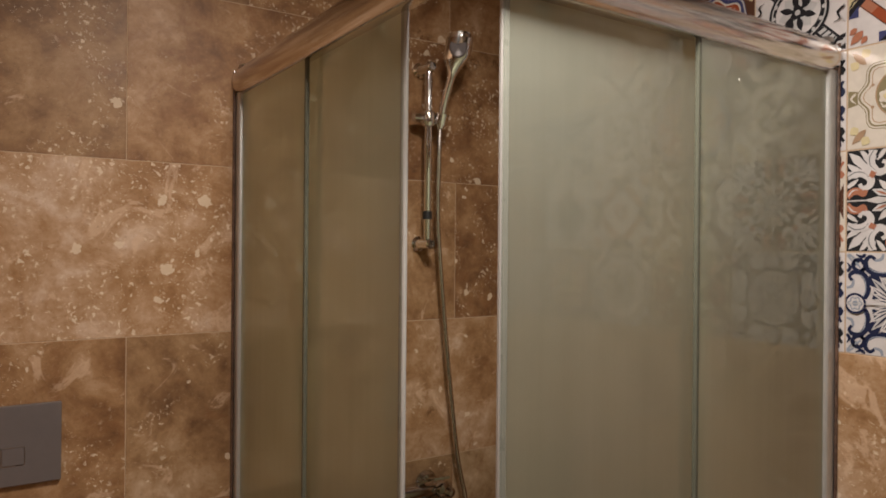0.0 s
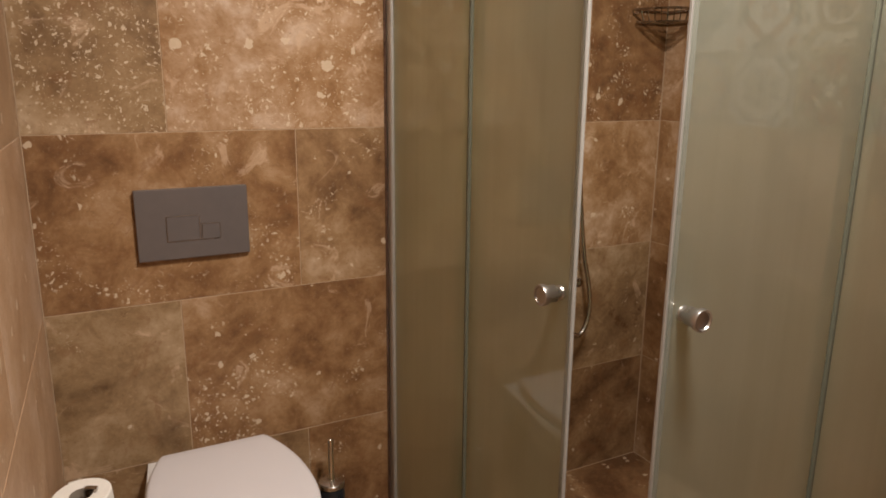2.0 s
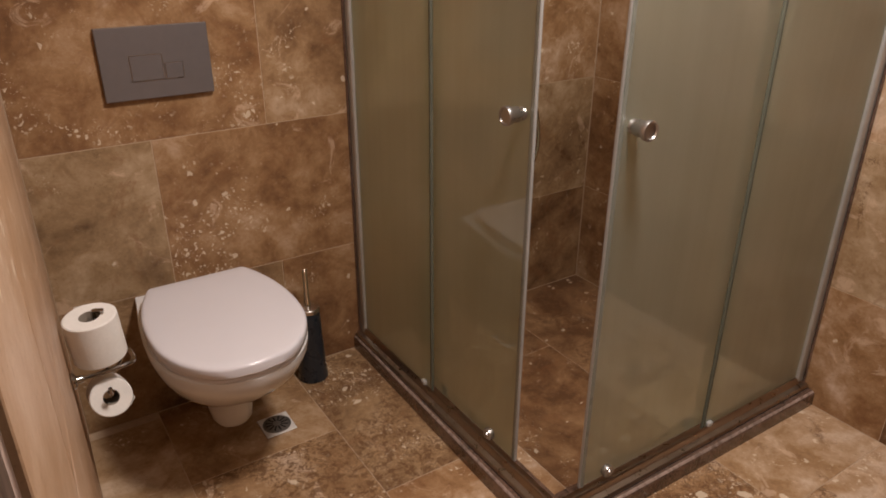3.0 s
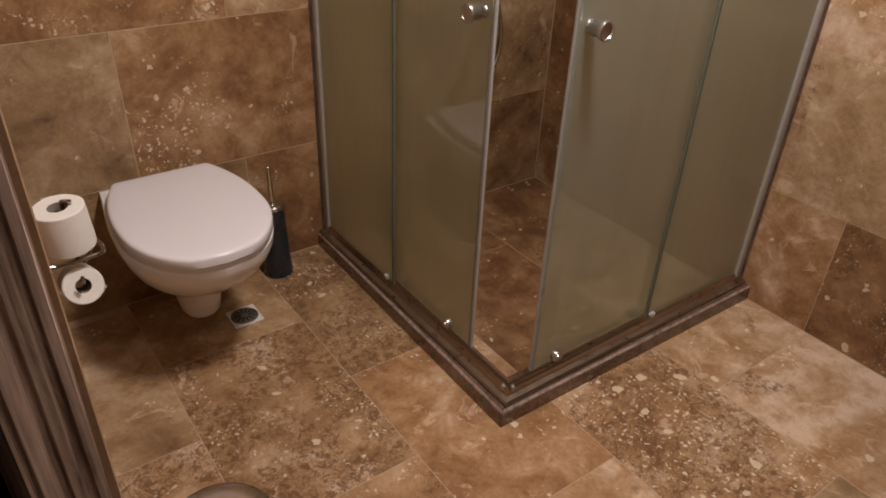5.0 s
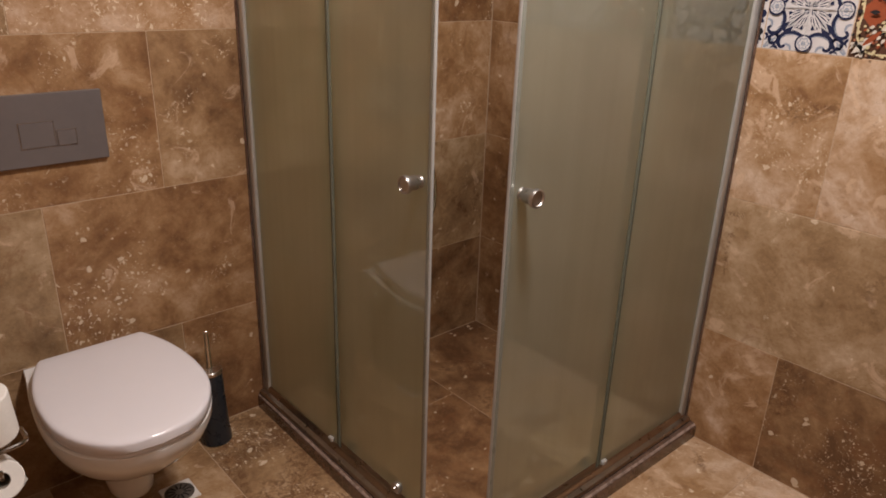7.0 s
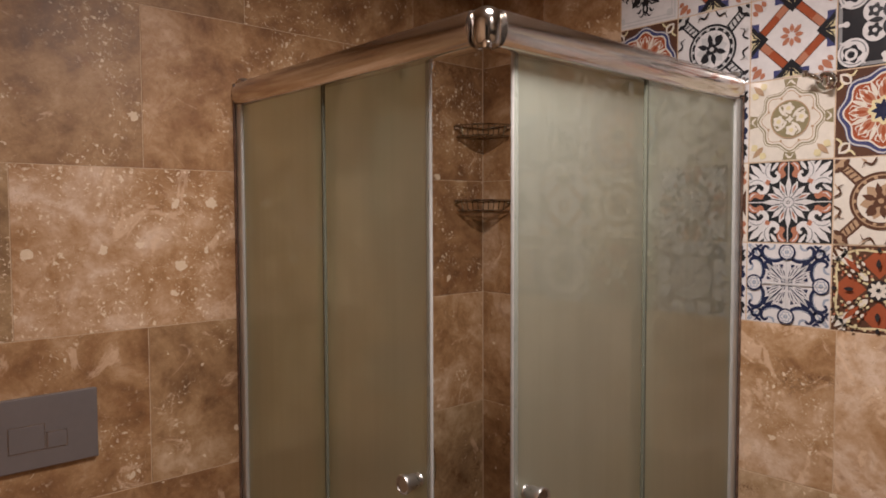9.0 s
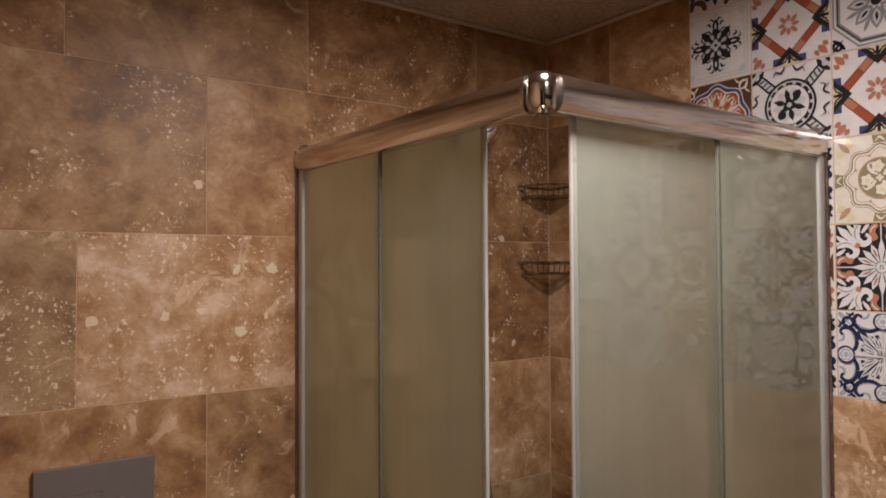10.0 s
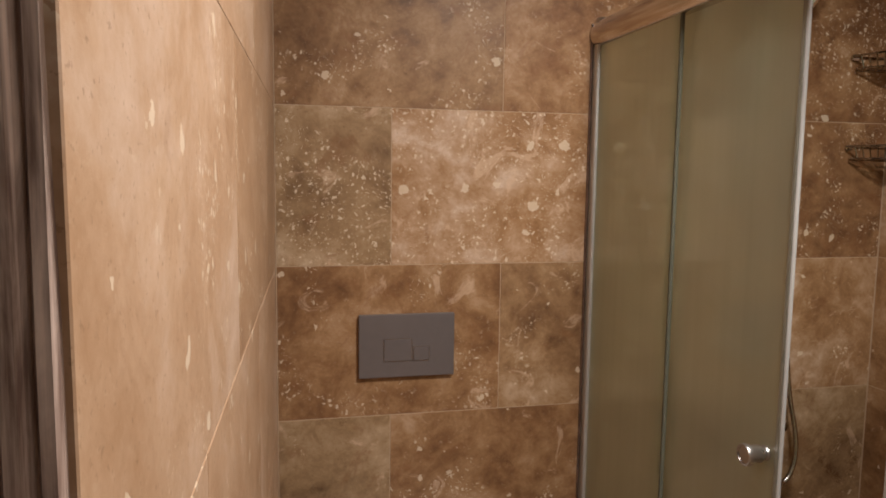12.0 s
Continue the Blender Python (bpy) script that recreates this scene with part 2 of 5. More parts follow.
CHROME = plain("chrome", (0.78, 0.77, 0.75), 0.07, 1.0, vary=0.03, scale=14, rvary=0.03)
STEEL = plain("brushed_steel", (0.60, 0.57, 0.54), 0.24, 1.0, vary=0.06, scale=60, rvary=0.06)
ALU = plain("polished_aluminium", (0.66, 0.62, 0.58), 0.16, 1.0, vary=0.05, scale=26, rvary=0.06)
# darker copy of chrome: the dim room it mirrors is put into its colour
DIMCHROME = plain("dark_mirroring_chrome", (0.42, 0.39, 0.36), 0.14, 1.0, vary=0.1, scale=40, rvary=0.04)
ANODISED = plain("anodised_aluminium", (0.52, 0.52, 0.50), 0.42, 0.5, vary=0.06, scale=40)
SATIN = plain("satin_grey_plastic", (0.185, 0.162, 0.158), 0.40, 0.35, vary=0.06, scale=50, rvary=0.05)
CERAMIC = plain("white_ceramic", (0.76, 0.75, 0.74), 0.10, vary=0.015, scale=6, coat=0.4, rvary=0.02)
LID = plain("white_plastic", (0.70, 0.675, 0.70), 0.20, vary=0.02, scale=8, rvary=0.03)
PAPER = plain("tissue_paper", (0.82, 0.79, 0.74), 0.95, vary=0.05, scale=160, bump=0.5, spec=0.1)
CARD = plain("grey_card", (0.30, 0.25, 0.20), 0.9, vary=0.15, scale=60)
BLACKISH = plain("blue_black_lacquer", (0.018, 0.022, 0.028), 0.28, vary=0.2, scale=30, rvary=0.06)
RUBBER = plain("black_rubber", (0.015, 0.015, 0.015), 0.55, vary=0.2)
HAZYSEAL = plain("hazy_vinyl_seal", (0.25, 0.26, 0.22), 0.3, vary=0.08, scale=20)
SEAL = plain("clear_vinyl_seal", (0.40, 0.39, 0.37), 0.22, vary=0.06, scale=20)
GREYSEAL = plain("grey_vinyl_seal", (0.125, 0.130, 0.098), 0.60, vary=0.08, scale=20, spec=0.15)
WHITEPL = plain("aged_white_plastic", (0.62, 0.58, 0.54), 0.4, vary=0.1, scale=50)
GRILLE = plain("dull_steel", (0.22, 0.21, 0.20), 0.35, 0.9, vary=0.2, scale=60)
DARKHOLE = plain("dark_cavity", (0.02, 0.018, 0.016), 0.8)
FRAMEWOOD = timber("weathered_brown_wood", (0.220, 0.140, 0.108), (0.820, 0.650, 0.550), 0.6, fine=0.75, wavy=1.3, spread=0.12)
VANITYWOOD = timber("mahogany_veneer", (0.036, 0.011, 0.006), (0.078, 0.025, 0.011), 0.32, along=1, coat=0.2)
HALLDARK = plain("unlit_hall_black", (0.03, 0.026, 0.022), 0.7, vary=0.1)
SATINGLASS = satin_glass()
CLEARBACK = clear_face()
CEILPANEL = ceiling_print()
TRIMPAINT = plain("cream_trim", (0.50, 0.42, 0.33), 0.45, vary=0.05)
LAMPGLOW, _nt, _b = nodes_of("lamp_diffuser")
_b.inputs["Emission Color"].default_value = (1.0, 0.85, 0.7, 1)
_b.inputs["Emission Strength"].default_value = 6.0


# ---- mesh helpers ----
def where(ob):
    p = Vector((0, 0, 0))
    while ob is not None:
        p = p + ob.location
        ob = ob.parent
    return p


def mesh_of(name, bm, material, angle=35):
    me = bpy.data.meshes.new(name)
    bmesh.ops.recalc_face_normals(bm, faces=bm.faces)
    bm.to_mesh(me)
    bm.free()
    for mt in material if isinstance(material, (list, tuple)) else [material]:
        me.materials.append(mt)
    me.polygons.foreach_set("use_smooth", [True] * len(me.polygons))
    me.set_sharp_from_angle(angle=radians(angle))
    return me


def part(name, bm, material, parent, label=""):
    """Links a bmesh, given in world metres, as one mesh under a thing or a part."""
    bm.transform(Matrix.Translation(-where(parent)))
    ob = new(name, mesh_of(name, bm, material))
    ob.parent = parent
    return tagged(ob, label)


def thing(name, at, label, category, group="", kind=""):
    ob = new(name)
    ob.location = at
    ob.empty_display_size = 0.05
    return tagged(ob, label, category, group, kind)


def solid(name, bm, material, label="", category="", kind="structure"):
    ob = new(name, mesh_of(name, bm, material))
    return tagged(ob, label, category, "", kind)


def box(bm, lo, hi, bevel=0.0, seg=1):
    lo, hi = Vector(lo), Vector(hi)
    r = bmesh.ops.create_cube(bm, size=1.0, matrix=Matrix.Translation((lo + hi) / 2) @ Matrix.Diagonal((*(hi - lo), 1)))
    if bevel:
        es = list({e for v in r["verts"] for e in v.link_edges})
        bmesh.ops.bevel(bm, geom=es, offset=bevel, segments=seg, profile=0.6, affect="EDGES")
    return bm


def lathe(bm, profile, m=Matrix(), seg=28):
    """Turns (radius, height) pairs round the z axis of m."""
    rings = []
    for r, z in profile:
        if r < 1e-5:
            rings.append([bm.verts.new(m @ Vector((0, 0, z)))])
        else:
            rings.append([bm.verts.new(m @ Vector((r * math.cos(2 * math.pi * i / seg), r * math.sin(2 * math.pi * i / seg), z))) for i in range(seg)])
    for a, b in zip(rings, rings[1:]):
        for i in range(seg):
            j = (i + 1) % seg
            if len(a) == 1 and len(b) == 1:
                continue
            if len(a) == 1:
                bm.faces.new((a[0], b[i], b[j]))
            elif len(b) == 1:
                bm.faces.new((a[i], b[0], a[j]))
            else:
                bm.faces.new((a[i], b[i], b[j], a[j]))
    return bm


def smooth_path(pts, n=8):
    pts = [Vector(p) for p in pts]
    ext = [2 * pts[0] - pts[1], *pts, 2 * pts[-1] - pts[-2]]
    out = []
    for i in range(1, len(ext) - 2):
        p0, p1, p2, p3 = ext[i - 1:i + 3]
        for k in range(n):
            t = k / n
            out.append(0.5 * (2 * p1 + (p2 - p0) * t + (2 * p0 - 5 * p1 + 4 * p2 - p3) * t * t + (3 * p1 - p0 - 3 * p2 + p3) * t ** 3))
    out.append(pts[-1])
    return out


def sweep(bm, pts, section, up=Vector((0, 0, 1)), caps=True):
    """Sweeps a closed (u, v) section along a path."""
    pts = [Vector(p) for p in pts]
    rings, side = [], None
    for i, p in enumerate(pts):
        d = (pts[min(i + 1, len(pts) - 1)] - pts[max(i - 1, 0)]).normalized()
        ref = side if side is not None else (up if abs(d.dot(up)) < 0.95 else Vector((1, 0, 0)))
        u = (ref - d * ref.dot(d)).normalized()
        side = u
        w = d.cross(u)
        rings.append([bm.verts.new(p + w * a + u * c) for a, c in section])
    n = len(section)
    for a, b in zip(rings, rings[1:]):
        for i in range(n):
            bm.faces.new((a[i], a[(i + 1) % n], b[(i + 1) % n], b[i]))
    if caps:
        bm.faces.new(rings[0])
        bm.faces.new(list(reversed(rings[-1])))
    return bm


def round_section(r, seg=10):
    return [(r * math.cos(2 * math.pi * i / seg), r * math.sin(2 * math.pi * i / seg)) for i in range(seg)]


def tube(bm, pts, r, seg=10, n=8):
    return sweep(bm, smooth_path(pts, n) if n > 1 else pts, round_section(r, seg))


def loft(bm, rings):
    vs = [[bm.verts.new(p) for p in ring] for ring in rings]
    n = len(vs[0])
    for a, b in zip(vs, vs[1:]):
        for i in range(n):
            bm.faces.new((a[i], a[(i + 1) % n], b[(i + 1) % n], b[i]))
    bm.faces.new(list(reversed(vs[0])))
    bm.faces.new(vs[-1])
    return bm


# ---- the room ----
X_L, Y_B, H = -1.704, -2.40, 2.186      # left wall at its far corner, back wall, ceiling
SKEW = 0.0353                           # the left wall runs slightly out of square
JAMB = -1.445                           # where the left wall ends at the doorway
LEFT_DIR = Vector((-SKEW, -1, 0)).normalized()
LEFT_NORMAL = Vector((1, -SKEW, 0)).normalized()
REC = 0.0008                            # depth of the joints


def left_at(y):
    return X_L + SKEW * y


bm = box(bmesh.new(), (-2.0, 0.0 + REC, -0.15), (0.15, 0.14, 2.35))
wall_north = solid("wall_north", bm, GROUT, "wall of honed brown travertine tiles with pale joints", "wall")
bm = box(bmesh.new(), (0.0 + REC, Y_B - 0.14, -0.15), (0.14, 0.0, 2.35))
wall_east = solid("wall_east", bm, GROUT, "travertine wall with patterned tiles above", "wall")
bm = bmesh.new()
loft(bm, [[(left_at(0.0) - REC, 0, z), (left_at(JAMB) - REC, JAMB + 0.001, z), (left_at(JAMB) - 0.049, JAMB + 0.001, z), (left_at(0.0) - 0.10, 0, z)] for z in (-0.15, 2.35)])
wall_west = solid("wall_west", bm, GROUT, "wall of light travertine tiles ending at the doorway", "wall")
bm = bmesh.new()
box(bm, (left_at(Y_B) - 0.075, Y_B, -0.15), (left_at(-2.25), -2.25, 2.35))
box(bm, (left_at(Y_B) - 0.075, -2.25, 2.06), (left_at(-2.2), JAMB, 2.35))
wall_west_lintel = solid("wall_west_door_side", bm, GROUT, "plain wall round the doorway", "wall")
bm = box(bmesh.new(), (-2.0, Y_B - 0.14, -0.15), (0.0, Y_B, 2.35))
wall_south = solid("wall_south", bm, GROUT, "plain tiled wall behind the doorway", "wall")
bm = box(bmesh.new(), (left_at(Y_B) - 0.02, Y_B, -0.15), (0.0 + REC, 0.0 + REC, -REC))
floor = solid("floor", bm, GROUT, "floor of speckled travertine tiles", "floor")
bm = box(bmesh.new(), (left_at(Y_B) - 0.02, Y_B, H), (0.0 + REC, 0.0 + REC, H + 0.1))
ceiling = solid("ceiling", bm, CEILPANEL, "pale printed ceiling panels with faint rosettes", "ceiling")
bm = bmesh.new()
box(bm, (left_at(0) - 0.01, -0.012, H - 0.012), (0, 0.0, H - 0.001), 0.003)
box(bm, (-0.012, Y_B, H - 0.012), (0, -0.0125, H - 0.001), 0.003)
trim = solid("trim", bm, TRIMPAINT, "thin cream bead between wall and ceiling", "trim")

# hall closed off beyond the doorway; its darkness is put into a near-black colour
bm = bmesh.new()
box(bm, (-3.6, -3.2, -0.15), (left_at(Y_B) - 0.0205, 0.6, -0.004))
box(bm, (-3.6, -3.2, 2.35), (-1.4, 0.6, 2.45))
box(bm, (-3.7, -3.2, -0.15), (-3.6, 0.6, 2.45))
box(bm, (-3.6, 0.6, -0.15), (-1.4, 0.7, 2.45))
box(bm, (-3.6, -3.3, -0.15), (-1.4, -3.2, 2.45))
hall = solid("hall_walls", bm, HALLDARK, "hall box beyond the doorway, near-black for its lack of light", "hall")

# wooden door lining at the end of the left wall
jx = left_at(JAMB)
lining = thing("door_frame", (jx - 0.03, JAMB, 0), "weathered brown wooden door frame with bare grain", "door frame", kind="structure")
bm = bmesh.new()
prof = [(jx - 0.0030, JAMB + 0.020), (jx - 0.0035, JAMB - 0.0010), (jx - 0.0060, JAMB - 0.0045), (jx - 0.0110, JAMB - 0.0050), (jx - 0.0125, JAMB - 0.0028),
        (jx - 0.0160, JAMB - 0.0026), (jx - 0.0175, JAMB - 0.0055), (jx - 0.0230, JAMB - 0.0060), (jx - 0.0245, JAMB - 0.0036), (jx - 0.0280, JAMB - 0.0036),
        (jx - 0.0300, JAMB - 0.0085), (jx - 0.0370, JAMB - 0.0100), (jx - 0.0385, JAMB - 0.0076), (jx - 0.0410, JAMB - 0.0076), (jx - 0.0425, JAMB - 0.0105),
        (jx - 0.0465, JAMB - 0.0060), (jx - 0.0470, JAMB + 0.020)]
rings = []
for k in range(41):
    z = 2.06 * k / 40
    w = 0.0011 * math.sin(z * 9.0) + 0.0008 * math.sin(z * 23.0 + 1)
    rings.append([(x, y + (w if 0 < i < len(prof) - 1 else 0), z) for i, (x, y) in enumerate(prof)])
loft(bm, rings)
part("post", bm, FRAMEWOOD, lining)
bm = box(bmesh.new(), (jx - 0.052, JAMB + 0.004, 0), (jx - 0.0475, JAMB + 0.02, 2.06), 0.002)
part("stop_bead", bm, FRAMEWOOD, lining, "narrow wooden bead in shade")
bm = box(bmesh.new(), (jx - 0.06, -2.25, 2.02), (jx - 0.012, JAMB - 0.008, 2.058), 0.003)
part("head_rail", bm, FRAMEWOOD, lining)
bm = box(bmesh.new(), (left_at(-2.25) - 0.06, -2.249, 0), (left_at(-2.25) - 0.012, -2.215, 2.019), 0.003)
part("post", bm, FRAMEWOOD, lining)


# ---- shower enclosure ----
def shower():
    root = thing("shower_enclosure", (-0.45, -0.45, 0.035), "corner shower enclosure with satin glass sliding doors in polished aluminium", "shower enclosure")
    zt0, zt1 = 1.675, 1.740
    # head rails: a rounded hollow profile, flat inside
    def rail_section(h, d):
        pts = []
        for i in range(13):
            a = -math.pi / 2 + math.pi * i / 12
            pts.append((d * 0.25 + d * 0.75 * math.cos(a), h / 2 * math.sin(a)))
        return [(-d * 0.35, -h / 2), *pts, (-d * 0.35, h / 2)]
    zc, hh = (zt0 + zt1) / 2, zt1 - zt0
    sec = rail_section(hh, 0.029)
    bm = bmesh.new()
    loft(bm, [[(-0.893 - a, y, zc + c) for a, c in sec] for y in (-0.004, -0.872)])
    part("head_rail", bm, ALU, root)
    bm = bmesh.new()
    loft(bm, [[(x, -0.893 - a, zc + c) for a, c in sec] for x in (-0.004, -0.872)])
    part("head_rail", bm, ALU, root)
    # rounded chrome corner joint
    bm = bmesh.new()
    lathe(bm, [(0, -0.0320), (0.015, -0.0315), (0.0215, -0.0285), (0.0248, -0.022), (0.0260, -0.006), (0.0260, 0.010), (0.0245, 0.021), (0.0190, 0.0295), (0.010, 0.0340), (0, 0.0350)],
          Matrix.Translation((-0.892, -0.892, zc)), 32)
    corner = part("corner_joint", bm, DIMCHROME, root, "rounded chrome corner joint")
    bm = lathe(bmesh.new(), [(0, -0.006), (0.008, -0.006), (0.009, 0.0), (0.008, 0.006), (0, 0.006)], Matrix.Translation((-0.9040, -0.9040, zc - 0.031)), 16)
    part("screw", bm, CHROME, corner)
    # upright wall profiles
    for lo, hi in (((-0.912, -0.030, 0.0456), (-0.878, -0.001, zt1 - 0.004)), ((-0.030, -0.912, 0.0456), (-0.001, -0.878, zt1 - 0.004))):
        bm = box(bmesh.new(), lo, hi, 0.006, 3)
        prof = part("wall_profile", bm, ANODISED, root)
        bm = bmesh.new()
        c = Vector(lo) * 0.5 + Vector(hi) * 0.5
        lathe(bm, [(0.014, -0.004), (0.016, 0.002), (0.013, 0.008), (0.006, 0.011), (0, 0.0115)], Matrix.Translation((c.x, c.y, zt1 - 0.002)), 20)
        part("end_cap", bm, SATINCHROME, prof, "shiny rounded end cap")
    # narrow dark brown strips between profiles and tiles
    for lo, hi in (((-0.9185, -0.006, 0.0456), (-0.9125, -0.0005, zt1 - 0.006)), ((-0.006, -0.9185, 0.0456), (-0.0005, -0.9125, zt1 - 0.006))):
        part("brown_strip", box(bmesh.new(), lo, hi, 0.0015), MARBLE, root, "narrow dark brown strip")
    # bottom rails: two steps, mitred at the corner
    zk = 0.0452
    bsec = [(-0.014, 0.0), (0.0370, 0.0), (0.0400, 0.0025), (0.0400, 0.006), (0.0365, 0.0105), (0.028, 0.0120), (0.0235, 0.0125), (0.0222, 0.0150), (0.0200, 0.0265), (0.0170, 0.0305), (0.0145, 0.0305), (0.0130, 0.0200), (0.004, 0.0190), (-0.008, 0.012), (-0.014, 0.009)]
    bm = bmesh.new()
    loft(bm, [[(-0.890 - a, y if y > -0.1 else -0.890 - a, zk + c) for a, c in bsec] for y in (-0.002, -0.9)])
    rail = part("bottom_rail", bm, DULLALU, root)
    bm = bmesh.new()
    loft(bm, [[(x if x > -0.1 else -0.8903 - a, -0.8903 - a, zk + c) for a, c in bsec] for x in (-0.002, -0.9)])
    part("bottom_rail", bm, DULLALU, root)
    # black strip along the rail's foot paints the shadow gap above the kerb
    for lengthwise in (True, False):
        bead = [(0.0372, 0.0), (0.0405, 0.0), (0.0405, 0.0022), (0.0372, 0.0022)]
        bm = bmesh.new()
        if lengthwise:
            loft(bm, [[(-0.890 - a, y if y > -0.1 else -0.890 - a, zk + c) for a, c in bead] for y in (-0.002, -0.9)])
        else:
            loft(bm, [[(x if x > -0.1 else -0.8903 - a, -0.8903 - a, zk + c) for a, c in bead] for x in (-0.002, -0.9)])
        part("shadow_gap_strip", bm, RUBBER, rail, "thin dark strip painted as the shadow gap under the rail")
    for dx, dy in ((-0.010, 0.006), (0.006, -0.010)):
        bm = lathe(bmesh.new(), [(0, 0), (0.0065, 0), (0.007, 0.005), (0.0055, 0.011), (0.003, 0.013), (0, 0.013)], Matrix.Translation((-0.898 + dx, -0.898 + dy, zk + 0.0205)), 18)
        part("door_buffer", bm, SATINCHROME, rail, "small chrome door buffer")
    # glass
    def pane(lo, hi, name):
        bm = box(bmesh.new(), lo, hi)
        out = Vector((-1, 0, 0)) if hi[0] - lo[0] < 0.01 else Vector((0, -1, 0))
        for f in bm.faces:
            f.normal_update()
            f.material_index = 0 if f.normal.dot(out) > 0.5 else 1
        glass = part(name, bm, [SATINGLASS, CLEARBACK], root)
        glass.visible_shadow = name != "sliding_door"
        return glass
    zb, zg = 0.066, 1.684
    fl = pane((-0.904, -0.398, zb), (-0.899, -0.028, zg), "fixed_pane")
    fr = pane((-0.415, -0.904, zb), (-0.028, -0.899, zg), "fixed_pane")
    dl = pane((-0.888, -0.739, zb + 0.006), (-0.883, -0.360, zg), "sliding_door")
    dr = pane((-0.819, -0.888, zb + 0.006), (-0.390, -0.883, zg), "sliding_door")
    for ob, lo, hi in ((fl, (-0.905, -0.4055, zb), (-0.897, -0.398, zg)), (fr, (-0.4235, -0.905, zb), (-0.415, -0.897, zg))):
        part("edge_seal", box(bmesh.new(), lo, hi, 0.0015), GREYSEAL, ob, "grey vinyl edge seal")
    for ob, lo, hi in ((dl, (-0.8895, -0.7425, zb + 0.004), (-0.8815, -0.739, zg)), (dr, (-0.8225, -0.8895, zb + 0.004), (-0.819, -0.8815, zg))):
        part("magnet_seal", box(bmesh.new(), lo, hi, 0.002), SEAL, ob, "pale vinyl magnet seal")
    for ob, lo, hi in ((dl, (-0.8895, -0.7385, zb + 0.004), (-0.8815, -0.730, zg)), (dr, (-0.8185, -0.8895, zb + 0.004), (-0.809, -0.8815, zg))):
        part("seal_lip", box(bmesh.new(), lo, hi, 0.001), HAZYSEAL, ob)
    # a knob outside and its screw cap inside each door
    kp = [(0, 0), (0.0125, 0), (0.0135, 0.002), (0.0125, 0.005), (0.0110, 0.006), (0.0110, 0.010), (0.0140, 0.0110), (0.0150, 0.013), (0.0150, 0.030), (0.0160, 0.0325), (0.0185, 0.034), (0.0190, 0.041), (0.0180, 0.0435), (0.0150, 0.0440), (0.0135, 0.0410), (0, 0.0400)]
    def turned(p, z):
        return Matrix.Translation(p) @ z.to_track_quat("Z", "Y").to_matrix().to_4x4()
    for ob, p, q, z in ((dl, (-0.8882, -0.707, 0.887), (-0.8828, -0.707, 0.887), Vector((-1, 0, 0))), (dr, (-0.787, -0.8882, 0.889), (-0.787, -0.8828, 0.889), Vector((0, -1, 0)))):
        knob = part("knob", lathe(bmesh.new(), kp, turned(p, z), 30), SATINCHROME, ob, "round satin chrome knob")
        part("screw_cap", lathe(bmesh.new(), [(0, 0), (0.0125, 0), (0.0125, 0.002), (0.0080, 0.004), (0, 0.0042)], turned(q, -z), 24), SATINCHROME, knob)
    # rollers, bottom and top
    rp = [(0, 0), (0.0135, 0), (0.0155, 0.002), (0.0155, 0.012), (0.0140, 0.0145), (0.008, 0.0150), (0.007, 0.018), (0, 0.018)]
    for ob, spots, z in ((dl, [(-0.8882, -0.649, 0.091), (-0.8882, -0.440, 0.088)], Vector((-1, 0, 0))), (dr, [(-0.745, -0.8882, 0.090), (-0.455, -0.8882, 0.088)], Vector((0, -1, 0)))):
        for k, p in enumerate(spots):
            inner = (p[0] + 0.0054, p[1], p[2]) if z.x else (p[0], p[1] + 0.0054, p[2])
            part("roller", lathe(bmesh.new(), rp, turned(p, z) if k == 0 else turned(inner, -z), 18), SATINCHROME, ob)
            part("roller", lathe(bmesh.new(), rp, turned((inner[0], inner[1], 1.668), -z), 18), CHROME, ob)
    for p in ((-0.9045, -0.372, 0.081), (-0.402, -0.9045, 0.081)):
        bm = box(bmesh.new(), Vector(p) - Vector((0.009, 0.009, 0.007)), Vector(p) + Vector((0.009, 0.009, 0.007)), 0.003)
        part("pane_clip", bm, SEAL, root, "small pale plastic pane clip")
    return root


shower()
kerb = thing("shower_kerb", (-0.9, -0.9, 0), "raised kerb of polished dark brown marble round the shower", "kerb")
def kerb_stone(lengthwise):
    """One kerb stone with rounded edges, mitred where the two meet."""
    sec = [(0.0, 0.0), (0.0, 0.033), (0.0006, 0.0365), (0.0022, 0.0396), (0.0046, 0.0421), (0.0078, 0.0440), (0.0115, 0.0449), (0.0150, 0.0450), (0.088, 0.0450), (0.088, 0.0)]
    bm = bmesh.new()
    rings = []
    for k in range(2):
        if lengthwise:
            rings.append([((-0.936 if k == 0 else -0.949) + a, -0.0005 if k == 0 else -0.9405 + a, z) for a, z in sec])
        else:
            rings.append([(-0.0005 if k == 0 else -0.9485 + a, (-0.951 if k == 0 else -0.941) + a, z) for a, z in sec])
    loft(bm, rings)
    bmesh.ops.recalc_face_normals(bm, faces=bm.faces)
    # the rounded upper edge gets the paler marble
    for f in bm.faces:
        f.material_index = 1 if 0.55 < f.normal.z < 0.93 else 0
    part("kerb_stone", bm, [MARBLE, PALEEDGE], kerb)


kerb_stone(True)
kerb_stone(False)


# ---- shower fittings ----
def along(p, d):
    return Matrix.Translation(p) @ Vector(d).to_track_quat("Z", "Y").to_matrix().to_4x4()


